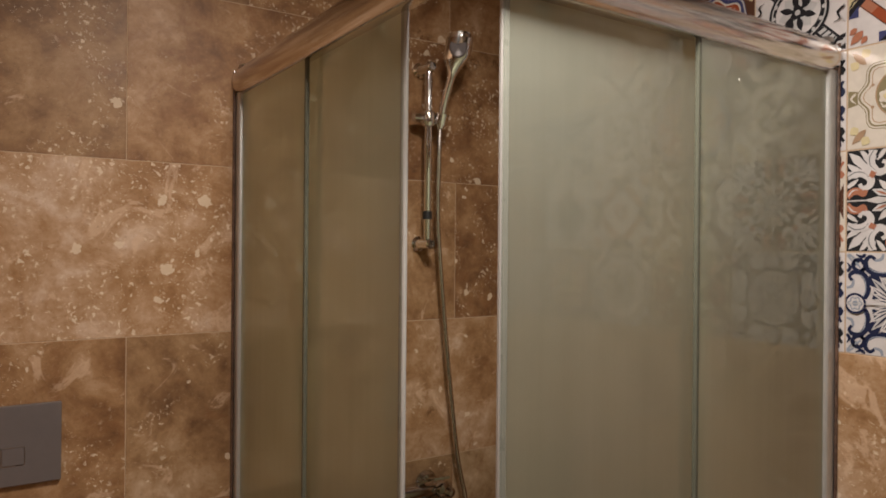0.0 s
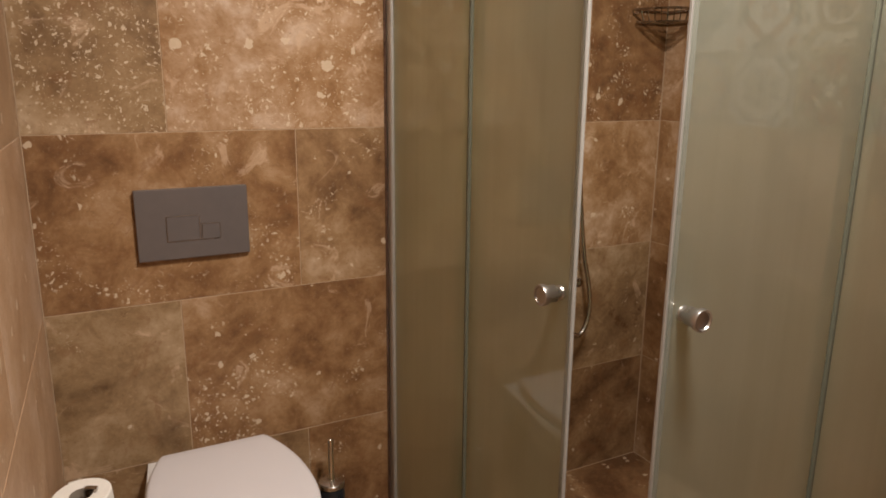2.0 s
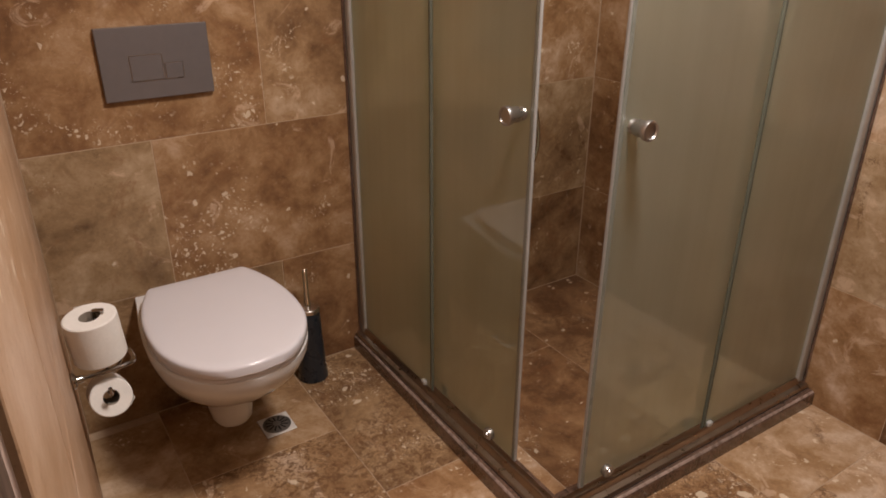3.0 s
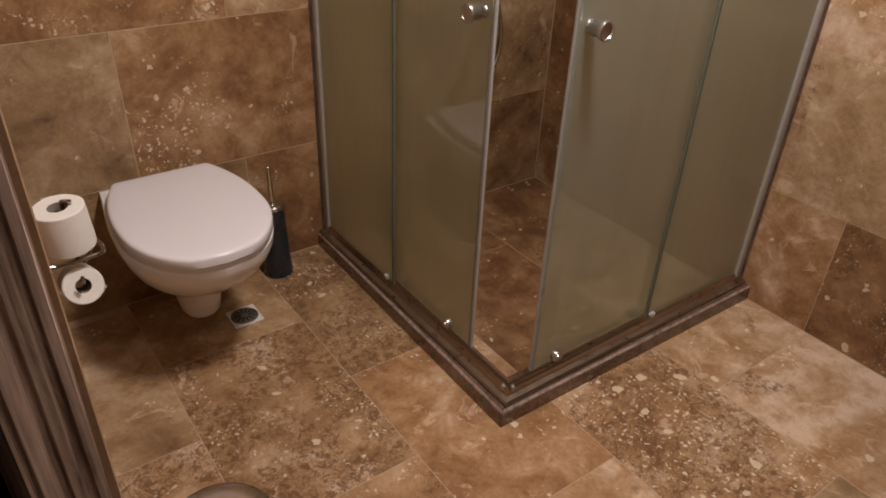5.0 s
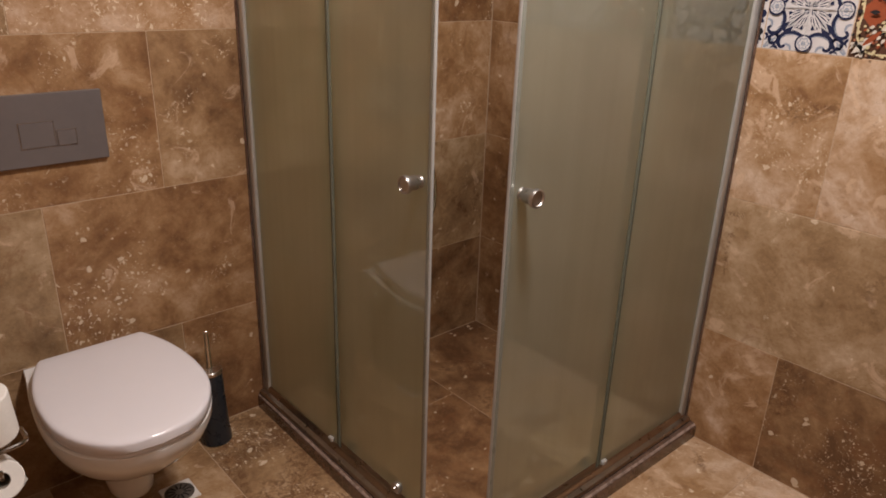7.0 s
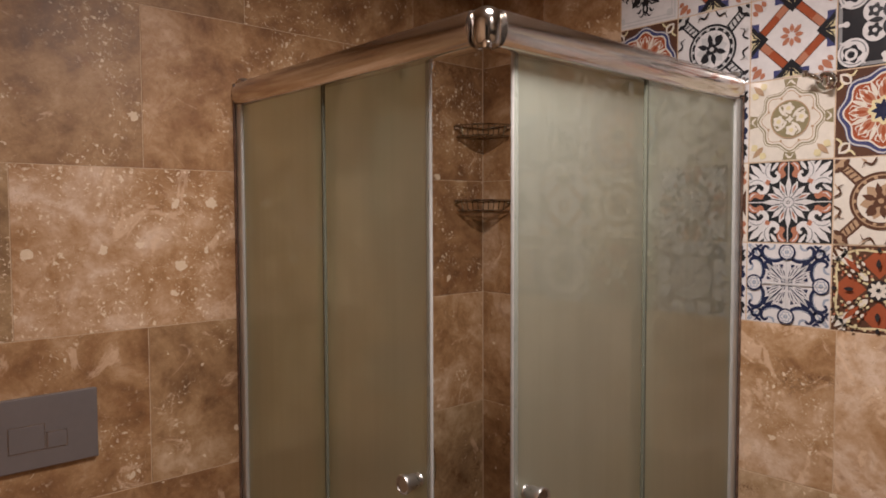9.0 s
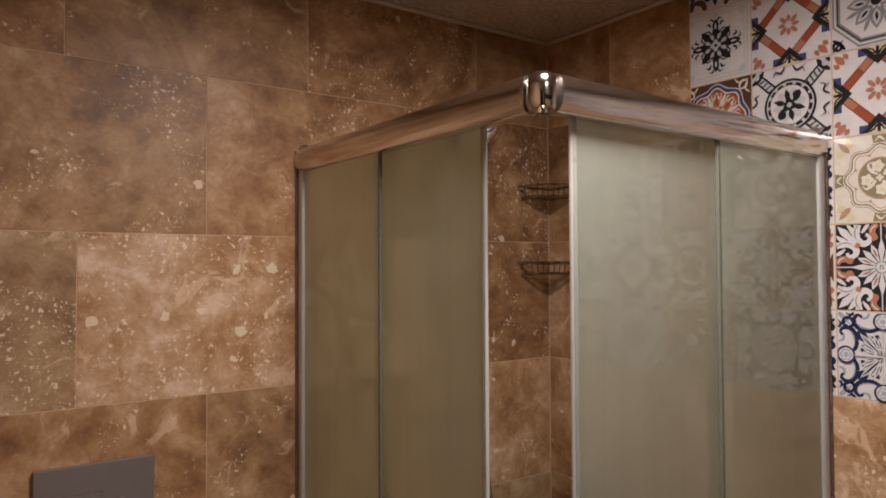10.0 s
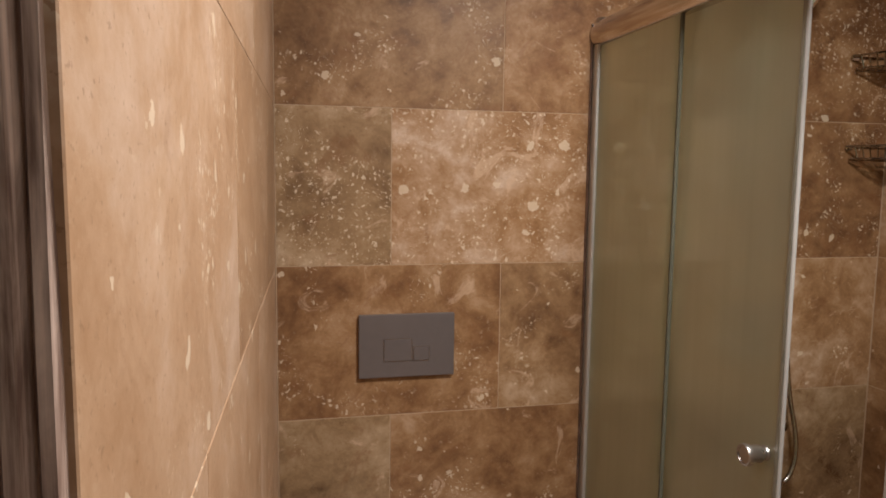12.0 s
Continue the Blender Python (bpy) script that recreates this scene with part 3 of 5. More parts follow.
def hand_shower():
    bx, by = -0.412, -0.052
    root = thing("shower_rail", (bx, 0, 1.32), "chrome shower rail with sliding hand shower on travertine", "shower rail")
    bm = lathe(bmesh.new(), [(0, 1.325), (0.0105, 1.325), (0.0105, 1.818), (0, 1.818)], Matrix.Translation((bx, by, 0)), 20)
    part("bar", bm, CHROME, root)
    for z in (1.335, 1.806):
        bm = lathe(bmesh.new(), [(0.021, -0.052), (0.021, -0.046), (0.014, -0.040), (0.0125, -0.01), (0.0135, 0.006), (0.0135, 0.016), (0.010, 0.020), (0, 0.020)], along((bx, by, z), (0, -1, 0)), 22)
        part("wall_bracket", bm, CHROME, root)
    bm = lathe(bmesh.new(), [(0.0112, -0.011), (0.0125, -0.011), (0.0125, 0.011), (0.0112, 0.011)], Matrix.Translation((bx, by, 1.412)), 20)
    part("ring", bm, RUBBER, root, "black rubber ring")
    bm = bmesh.new()
    lathe(bm, [(0.0112, -0.019), (0.018, -0.019), (0.0195, -0.012), (0.0195, 0.012), (0.018, 0.019), (0.0112, 0.019)], Matrix.Translation((bx, by, 1.668)), 22)
    box(bm, (bx - 0.032, by - 0.012, 1.660), (bx + 0.034, by + 0.010, 1.676), 0.006)
    lathe(bm, [(0, -0.012), (0.013, -0.012), (0.014, 0), (0.010, 0.016), (0, 0.017)], along((bx - 0.030, by, 1.668), (-1, 0, 0)), 18)
    lathe(bm, [(0.012, -0.016), (0.017, -0.016), (0.018, 0.014), (0.0135, 0.016)], along((bx + 0.032, by - 0.016, 1.668), (0.1, -0.18, 1)), 20)
    part("slider", bm, CHROME, root, "chrome sliding holder")
    # hand shower: handle bending into an oblong head
    hs = bmesh.new()
    path = smooth_path([(bx + 0.030, by - 0.012, 1.640), (bx + 0.034, by - 0.022, 1.70), (bx + 0.042, by - 0.036, 1.760), (bx + 0.050, by - 0.048, 1.808), (bx + 0.056, by - 0.058, 1.856), (bx + 0.058, by - 0.063, 1.888)], 6)
    rings = []
    for i, p in enumerate(path):
        t = i / (len(path) - 1)
        w = 0.0105 + 0.002 * t if t < 0.46 else 0.0115 + 0.024 * min(1, ((t - 0.46) / 0.22)) ** 1.4
        if t > 0.95:
            w *= 0.84
        d = 0.0105 if t < 0.5 else 0.011 + 0.006 * min(1, (t - 0.5) / 0.25)
        ax = Vector((0.86, -0.50, 0))
        fw = Vector((0.50, 0.80, -0.28)).normalized()
        rings.append([p + ax * (w * math.cos(a)) + fw * (d * math.sin(a)) for a in [2 * math.pi * k / 20 for k in range(20)]])
    loft(hs, rings)
    head = part("hand_shower", hs, CHROME, root, "chrome hand shower with oblong head")
    bm = bmesh.new()
    c = Vector((bx + 0.055, by - 0.057, 1.848)) + Vector((-0.50, -0.80, 0.28)).normalized() * 0.016
    m = Matrix.Translation(c) @ Vector((-0.50, -0.80, 0.28)).to_track_quat("Z", "Y").to_matrix().to_4x4() @ Matrix.Diagonal((0.85, 1.1, 1, 1))
    lathe(bm, [(0, 0.003), (0.024, 0.003), (0.028, 0.0), (0.028, -0.004)], m, 26)
    part("spray_face", bm, SATIN, head, "grey spray face")
    return root


hand_shower()


def mixer():
    mz, my = 0.682, -0.062
    root = thing("shower_mixer", (-0.45, 0, mz), "chrome wall-mounted bath and shower mixer with lever", "shower mixer")
    bm = lathe(bmesh.new(), [(0, -0.085), (0.014, -0.085), (0.021, -0.078), (0.023, -0.05), (0.022, 0.02), (0.0235, 0.055), (0.0205, 0.072), (0.013, 0.078), (0, 0.078)], along((-0.455, my, mz), (1, 0, 0)), 26)
    part("body", bm, DIMCHROME, root)
    for x in (-0.53, -0.38):
        bm = lathe(bmesh.new(), [(0, -0.0595), (0.032, -0.0595), (0.033, -0.055), (0.026, -0.042), (0.016, -0.038), (0.015, 0.0), (0.019, 0.004), (0.019, 0.022), (0, 0.024)], along((x, my, mz), (0, -1, 0)), 24)
        part("wall_rosette", bm, DIMCHROME, root)
    bm = lathe(bmesh.new(), [(0, 0), (0.020, 0), (0.024, 0.008), (0.024, 0.018), (0.017, 0.026), (0.013, 0.028), (0.013, 0.042), (0.009, 0.046), (0, 0.047)], along((-0.385, my - 0.014, mz + 0.004), (0.45, -0.85, -0.12)), 24)
    part("diverter_knob", bm, DIMCHROME, root)
    bm = sweep(bmesh.new(), smooth_path([(-0.44, my, mz + 0.018), (-0.425, my - 0.02, mz + 0.034), (-0.400, my - 0.035, mz + 0.038), (-0.372, my - 0.040, mz + 0.039)], 5), [(0.010, -0.003), (0.010, 0.003), (-0.010, 0.003), (-0.010, -0.003)])
    part("lever", bm, DIMCHROME, root, "flat chrome lever")
    bm = tube(bmesh.new(), [(-0.44, my, mz - 0.012), (-0.420, my - 0.020, mz - 0.030), (-0.398, my - 0.035, mz - 0.040), (-0.378, my - 0.042, mz - 0.044)], 0.0150, 14, 5)
    part("spout", bm, DIMCHROME, root)
    bm = lathe(bmesh.new(), [(0.0, 0), (0.011, 0), (0.011, 0.03), (0.014, 0.032), (0.014, 0.05), (0, 0.05)], Matrix.Translation((-0.392, my + 0.006, mz - 0.066)), 18)
    part("hose_outlet", bm, DIMCHROME, root)
    return root


mixer()
hose = bmesh.new()
path = smooth_path([(-0.382, -0.063, 1.645), (-0.384, -0.062, 1.56), (-0.378, -0.050, 1.40), (-0.358, -0.045, 1.20), (-0.334, -0.045, 0.98), (-0.305, -0.045, 0.76), (-0.278, -0.050, 0.625),
                    (-0.283, -0.055, 0.545), (-0.318, -0.060, 0.497), (-0.362, -0.062, 0.528), (-0.386, -0.060, 0.580), (-0.392, -0.057, 0.625)], 22)
rings, side = [], Vector((1, 0, 0))
for i, p in enumerate(path):
    d = (path[min(i + 1, len(path) - 1)] - path[max(i - 1, 0)]).normalized()
    u = (side - d * side.dot(d)).normalized()
    side, w = u, d.cross(u)
    r = 0.0072 if i % 2 else 0.0062
    rings.append([p + u * (r * math.cos(a)) + w * (r * math.sin(a)) for a in [2 * math.pi * k / 10 for k in range(10)]])
loft(hose, rings)
hose_ob = tagged(new("shower_hose", mesh_of("shower_hose", hose, STEEL, 80)), "ribbed metal shower hose hanging in a loop", "shower hose")


def basket(z):
    root = thing("corner_basket", (-0.01, -0.01, z), "chrome wire corner basket in the shower", "basket", "shower baskets")
    L, r = 0.135, 0.0026
    def arc(h, k):
        return [(-0.006 - L * k * math.cos(a) ** 0.8, -0.006 - L * k * math.sin(a) ** 0.8, h) for a in [math.pi / 2 * i / 10 for i in range(11)]]
    for h, k, rr in ((z, 1.0, r * 1.25), (z - 0.034, 0.9, r)):
        bm = bmesh.new()
        a = arc(h, k)
        tube(bm, [(-0.006, -0.006, h), *a, (-0.006, -0.006, h)], rr, 6, 2)
        part("rim", bm, DIMCHROME, root)
    for i in range(1, 10):
        t = i / 10
        a, b = arc(z, 1.0)[i], arc(z - 0.034, 0.9)[i]
        bm = tube(bmesh.new(), [a, b], r * 0.75, 5, 1)
        tube(bm, [b, (b[0], -0.006, z - 0.034)] if t > 0.5 else [b, (-0.006, b[1], z - 0.034)], r * 0.7, 5, 1)
        part("wire", bm, DIMCHROME, root)
    for p in ((-0.128, -0.001, z - 0.004), (-0.001, -0.128, z - 0.004)):
        lo = Vector(p) - Vector((0.011, 0.006 if p[1] > -0.01 else 0.011, 0.006))
        hi = Vector(p) + Vector((0.011 if p[1] > -0.01 else 0, 0 if p[1] > -0.01 else 0.011, 0.007))
        if p[1] < -0.01:
            lo.x, hi.x = -0.007, -0.001
        part("bracket", box(bmesh.new(), lo, hi, 0.002), CHROME, root, "small bright wall bracket")


basket(1.688)
basket(1.442)


# ---- toilet ----
def toilet():
    cx = -1.384
    root = thing("toilet", (cx, 0, 0.3), "white wall-hung toilet with closed lid", "toilet")

    def outline(pts, n=28):
        right = smooth_path([(h, -s, 0) for s, h in pts], max(2, n // len(pts)))
        ring = [(p.x, p.y) for p in right]
        return ring + [(-x, y) for x, y in reversed(ring[:-1])]

    def at(ring, z, sx=1.0, front=None, s0=0.0):
        out = []
        low = min(y for x, y in ring)
        for x, y in ring:
            yy = s0 + (y - 0) * ((front - s0) / low if front is not None else 1.0)
            out.append((cx + x * sx, yy, z))
        return out
    body = outline([(0.0, 0.150), (0.05, 0.156), (0.13, 0.168), (0.22, 0.177), (0.31, 0.176), (0.39, 0.158), (0.45, 0.122), (0.49, 0.072), (0.507, 0.0)])
    bm = bmesh.new()
    rows = []
    for z, sx, front, s0 in ((0.355, 0.97, -0.492, -0.001), (0.350, 0.985, -0.497, -0.001), (0.330, 0.98, -0.495, -0.001), (0.300, 0.945, -0.478, -0.001), (0.265, 0.87, -0.448, -0.001), (0.230, 0.76, -0.405, -0.001),
                             (0.200, 0.64, -0.362, -0.001), (0.178, 0.50, -0.322, -0.001), (0.160, 0.40, -0.296, -0.010), (0.140, 0.34, -0.284, -0.060), (0.110, 0.31, -0.277, -0.100), (0.080, 0.29, -0.270, -0.125), (0.066, 0.25, -0.260, -0.140), (0.062, 0.18, -0.246, -0.155)):
        rows.append(at(body, z, sx, front, s0))
    loft(bm, rows)
    part("bowl", bm, CERAMIC, root)
    seat = outline([(0.046, 0.117), (0.060, 0.127), (0.12, 0.150), (0.20, 0.167), (0.29, 0.171), (0.37, 0.160), (0.44, 0.127), (0.49, 0.074), (0.504, 0.0)])

    def tray(levels):
        out = []
        for inset, z in levels:
            ring = []
            for x, y in seat:
                d = Vector((x, (y + 0.25), 0))
                d = d * (1 - inset / max(0.05, d.length))
                ring.append((cx + d.x, d.y - 0.25, z))
            out.append(ring)
        return out
    bm = bmesh.new()
    loft(bm, tray([(0.012, 0.3555), (0.006, 0.357), (0.006, 0.3635), (0.010, 0.3655)]))
    part("seat", bm, LID, root)
    bm = bmesh.new()
    loft(bm, tray([(0.008, 0.3660), (0.002, 0.3672), (0.0, 0.370), (0.0, 0.387), (0.0012, 0.3905), (0.0045, 0.3932), (0.010, 0.3946), (0.03, 0.3954), (0.10, 0.3962)]))
    part("lid", bm, LID, root)
    for dx in (-0.085, 0.085):
        bm = lathe(bmesh.new(), [(0, -0.022), (0.010, -0.022), (0.011, -0.018), (0.011, 0.018), (0.010, 0.022), (0, 0.022)], along((cx + dx, -0.042, 0.372), (1, 0, 0)), 16)
        part("hinge", bm, LID, root)


toilet()


def flush_plate():
    x0, x1, z0, z1 = -1.5080, -1.2670, 0.845, 1.004
    root = thing("flush_plate", ((x0 + x1) / 2, 0, (z0 + z1) / 2), "satin grey dual flush plate on the tiled wall", "flush plate")
    part("plate", box(bmesh.new(), (x0, -0.013, z0), (x1, -0.001, z1), 0.0014), SATIN, root)
    for a, b, c, d in ((-1.447, -1.375, 0.885, 0.943), (-1.3725, -1.331, 0.885, 0.922)):
        bm = bmesh.new()
        for lo, hi in (((a, -0.0136, c), (b, -0.0126, c + 0.0013)), ((a, -0.0136, d - 0.0013), (b, -0.0126, d)), ((a, -0.0136, c), (a + 0.0013, -0.0126, d)), ((b - 0.0013, -0.0136, c), (b, -0.0126, d))):
            box(bm, lo, hi)
        button = part("button", box(bmesh.new(), (a + 0.0016, -0.0148, c + 0.0016), (b - 0.0016, -0.0129, d - 0.0016), 0.0006), SATIN, root)
        part("button_rim", bm, DULLALU, button)


flush_plate()


def brush_set():
    x, y = -1.106, -0.072
    root = thing("toilet_brush_set", (x, y, 0), "blue-black toilet brush holder with chrome lid and handle", "toilet brush")
    m = Matrix.Translation((x, y, 0))
    part("holder", lathe(bmesh.new(), [(0, 0.0), (0.041, 0.0), (0.0435, 0.004), (0.0430, 0.012), (0.0395, 0.05), (0.0360, 0.12), (0.0335, 0.19), (0.0325, 0.218), (0.0315, 0.220), (0, 0.220)], m, 32), BLACKISH, root)
    part("lid", lathe(bmesh.new(), [(0, 0.2205), (0.0325, 0.2205), (0.0345, 0.222), (0.0345, 0.232), (0.0325, 0.2345), (0.020, 0.2370), (0.010, 0.2385), (0, 0.2385)], m, 32), STEEL, root, "steel lid")
    part("handle", lathe(bmesh.new(), [(0, 0.2387), (0.0095, 0.2387), (0.0078, 0.2440), (0.0072, 0.340), (0.0078, 0.343), (0.0078, 0.350), (0.0060, 0.352), (0, 0.353)], m, 16), CHROME, root, "thin chrome handle")


brush_set()


def roll(name, m, loose):
    """A paper roll round the z axis of m, 10 cm long, with a card core and a loose end."""
    root = new(name)
    root.matrix_world = m
    tagged(root, loose, "toilet paper")
    bm = bmesh.new()
    prof = [(0.020, 0.0), (0.0195, 0.001), (0.047, 0.0), (0.0495, 0.002), (0.0500, 0.02), (0.0497, 0.05), (0.0500, 0.08), (0.0495, 0.098), (0.047, 0.100), (0.0195, 0.099), (0.020, 0.1)]
    lathe(bm, prof[1:-1], Matrix(), 36)
    a, b = [], []
    for i in range(7):
        t = i / 6
        ang = radians(20 + 22 * t)
        rr = 0.0503 + 0.005 * t ** 2
        a.append(bm.verts.new((rr * math.cos(ang), rr * math.sin(ang), 0.002)))
        b.append(bm.verts.new((rr * math.cos(ang), rr * math.sin(ang), 0.099)))
    for i in range(6):
        bm.faces.new((a[i], a[i + 1], b[i + 1], b[i]))
    p = new("paper", mesh_of("paper", bm, PAPER))
    p.parent = root
    c = new("core", mesh_of("core", lathe(bmesh.new(), [(0.0195, 0.001), (0.0188, 0.001), (0.0188, 0.099), (0.0195, 0.099)], Matrix(), 24), CARD))
    c.parent = root
    tagged(c, "grey card core")
    return root


def paper_holder():
    x, y = -1.652, -0.366
    wx = left_at(-0.40)
    root = thing("toilet_paper_holder", (wx, -0.40, 0.42), "chrome toilet paper holder with spare roll pin", "toilet paper holder")
    bm = lathe(bmesh.new(), [(0, 0.0005), (0.017, 0.0005), (0.018, 0.003), (0.016, 0.007), (0.009, 0.010), (0.007, 0.022), (0, 0.023)], along((wx, -0.405, 0.414), (1, 0, 0)), 22)
    part("wall_rosette", bm, DIMCHROME, root)
    bm = tube(bmesh.new(), [(wx + 0.018, -0.405, 0.414), (x - 0.01, -0.404, 0.414), (x + 0.040, -0.398, 0.414), (x + 0.052, -0.380, 0.412), (x + 0.052, -0.33, 0.405), (x + 0.045, -0.31, 0.40)], 0.0046, 10, 5)
    part("arm", bm, DIMCHROME, root)
    bm = tube(bmesh.new(), [(x, -0.404, 0.414), (x, y - 0.005, 0.4145), (x, y, 0.42), (x, y, 0.50), (x, y, 0.527), (x + 0.004, y - 0.004, 0.532), (x + 0.018, y - 0.010, 0.531)], 0.0046, 10, 5)
    part("pin", bm, DIMCHROME, root)
    bm = tube(bmesh.new(), [(x + 0.045, -0.31, 0.40), (x + 0.045, -0.292, 0.382), (x + 0.030, -0.280, 0.345), (x + 0.002, -0.288, 0.318), (x - 0.005, -0.310, 0.322), (x - 0.005, -0.420, 0.371), (x - 0.005, -0.429, 0.377), (x - 0.005, -0.432, 0.392)], 0.0038, 10, 5)
    part("spare_pin", bm, DIMCHROME, root)
    roll("toilet_roll", Matrix.Translation((x - 0.003, y, 0.431)) @ pose(0, 0, 0, -2, -4, 70) @ Matrix.Diagonal((1, 1, 0.94, 1)), "full white toilet roll standing upright on a chrome pin")
    roll("toilet_roll", Matrix.Translation((x - 0.005, -0.322, 0.318)) @ pose(0, 0, 0, 66, 0, 0) @ pose(0, 0, 0, 0, 0, -60) @ Matrix.Diagonal((0.80, 0.80, 0.96, 1)), "partly used white toilet roll hanging on a chrome pin")


paper_holder()


def floor_drain():
    x, y = -1.279, -0.229
    root = thing("floor_drain", (x, y, 0), "square white floor drain with round steel grille", "floor drain")
    bm = box(bmesh.new(), (x - 0.041, y - 0.041, 0.0005), (x + 0.041, y + 0.041, 0.004), 0.0015)
    part("frame", bm, WHITEPL, root)
    part("grille", lathe(bmesh.new(), [(0, 0.0062), (0.024, 0.0060), (0.035, 0.0055), (0.037, 0.0045), (0.037, 0.0042)], Matrix.Translation((x, y, 0)), 32), GRILLE, root, "round steel grille")
    for i in range(12):
        a = 2 * math.pi * i / 12
        bm = box(bmesh.new(), (0.011, -0.0022, 0.0054), (0.029, 0.0022, 0.0064))
        bm.transform(Matrix.Translation((x, y, 0)) @ pose(0, 0, 0, 0, 0, math.degrees(a)))
        part("slot", bm, DARKHOLE, root)


floor_drain()


def pedal_bin():
    x, y, r = -1.618, -1.022, 0.088
    root = thing("pedal_bin", (x, y, 0), "round chrome pedal bin with closed lid", "pedal bin")
    m = Matrix.Translation((x, y, 0))
    part("body", lathe(bmesh.new(), [(0, 0.004), (r - 0.004, 0.004), (r - 0.001, 0.008), (r - 0.001, 0.222), (r - 0.004, 0.226), (0, 0.226)], m, 40), STEEL, root)
    part("base_ring", lathe(bmesh.new(), [(r - 0.006, 0.0), (r + 0.002, 0.0), (r + 0.003, 0.012), (r - 0.0005, 0.014)], m, 40), RUBBER, root, "black plastic base ring")
    part("lid", lathe(bmesh.new(), [(0, 0.2265), (r + 0.001, 0.2265), (r + 0.002, 0.230), (r + 0.001, 0.238), (r - 0.004, 0.2415), (r - 0.03, 0.2435), (0.02, 0.2450), (0, 0.2452)], m, 44), STEEL, root, "shallow domed chrome lid")
    h = Vector((-0.72, 0.70, 0)).normalized() * (r + 0.006)
    bm = box(bmesh.new(), (-0.014, -0.009, 0.205), (0.014, 0.009, 0.240), 0.004)
    bm.transform(Matrix.Translation((x + h.x, y + h.y, 0)) @ pose(0, 0, 0, 0, 0, 45))
    part("hinge", bm, RUBBER, root, "black plastic hinge")
    bm = box(bmesh.new(), (-0.02, -0.03, 0.010), (0.02, 0.012, 0.018), 0.003)
    bm.transform(Matrix.Translation((x - h.x, y - h.y, 0)) @ pose(0, 0, 0, 0, 0, 45))
    part("pedal", bm, RUBBER, root)


pedal_bin()


def vanity():
    x0, y0, z0, z1 = -0.49, -1.587, 0.15, 0.80
    root = thing("vanity_cabinet", (-0.25, -1.95, 0), "dark reddish wooden vanity cabinet on short feet", "vanity cabinet")
    part("body", box(bmesh.new(), (x0 + 0.019, -2.36, z0), (-0.002, y0, z1), 0.002), VANITYWOOD, root)
    for ya, yb in ((-1.969, y0 - 0.001), (-2.358, -1.973)):
        door = part("door", box(bmesh.new(), (x0, ya, z0 + 0.001), (x0 + 0.018, yb, z1 - 0.003), 0.003), VANITYWOOD, root)
        part("handle", tube(bmesh.new(), [(x0, (ya + yb) / 2 - 0.06, 0.72), (x0 - 0.022, (ya + yb) / 2 - 0.055, 0.72), (x0 - 0.022, (ya + yb) / 2 + 0.055, 0.72), (x0, (ya + yb) / 2 + 0.06, 0.72)], 0.005, 8, 4), CHROME, door)
    for x in (x0 + 0.06, -0.06):
        for y in (-2.31, y0 - 0.05):
            part("foot", lathe(bmesh.new(), [(0, 0.0), (0.018, 0.0), (0.020, 0.004), (0.020, z0 - 0.006), (0.028, z0 - 0.001), (0, z0 - 0.001)], Matrix.Translation((x, y, 0)), 18), RUBBER, root, "short black foot")


vanity()


def robe_hook():
    y, z = -1.107, 1.697
    root = thing("robe_hook", (0, y, z), "round chrome robe hook on the patterned tiles", "robe hook")
    part("rosette", lathe(bmesh.new(), [(0, 0.0006), (0.023, 0.0006), (0.0245, 0.003), (0.023, 0.010), (0.018, 0.016), (0.010, 0.020), (0, 0.021)], along((0, y, z), (-1, 0, 0)), 30), CHROME, root)
    bm = tube(bmesh.new(), [(-0.018, y, z), (-0.034, y + 0.002, z + 0.001), (-0.046, y + 0.010, z + 0.006), (-0.052, y + 0.022, z + 0.012)], 0.006, 12, 5)
    lathe(bm, [(0, -0.009), (0.006, -0.007), (0.009, 0), (0.006, 0.007), (0, 0.009)], Matrix.Translation((-0.053, y + 0.026, z + 0.014)), 16)
    part("arm", bm, CHROME, root)
    bm = tube(bmesh.new(), [(-0.018, y, z - 0.006), (-0.036, y - 0.012, z - 0.012), (-0.050, y - 0.016, z + 0.004)], 0.006, 12, 5)
    part("arm", bm, CHROME, root)


robe_hook()

# fixtures for both, out of view; the second only houses the added fill
for spot, watts in MAIN_AND_FILL:
    lamp = thing("unseen_ceiling_lamp", (spot[0], spot[1], H), "round flush ceiling lamp out of view, lit warm; the second is added fill", "ceiling lamp", "ceiling lamps")
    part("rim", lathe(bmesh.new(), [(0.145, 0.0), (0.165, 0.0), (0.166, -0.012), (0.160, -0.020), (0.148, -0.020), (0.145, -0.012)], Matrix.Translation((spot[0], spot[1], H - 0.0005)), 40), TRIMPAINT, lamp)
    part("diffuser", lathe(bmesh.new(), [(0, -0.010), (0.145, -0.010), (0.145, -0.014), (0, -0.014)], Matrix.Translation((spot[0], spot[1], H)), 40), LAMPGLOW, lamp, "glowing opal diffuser")


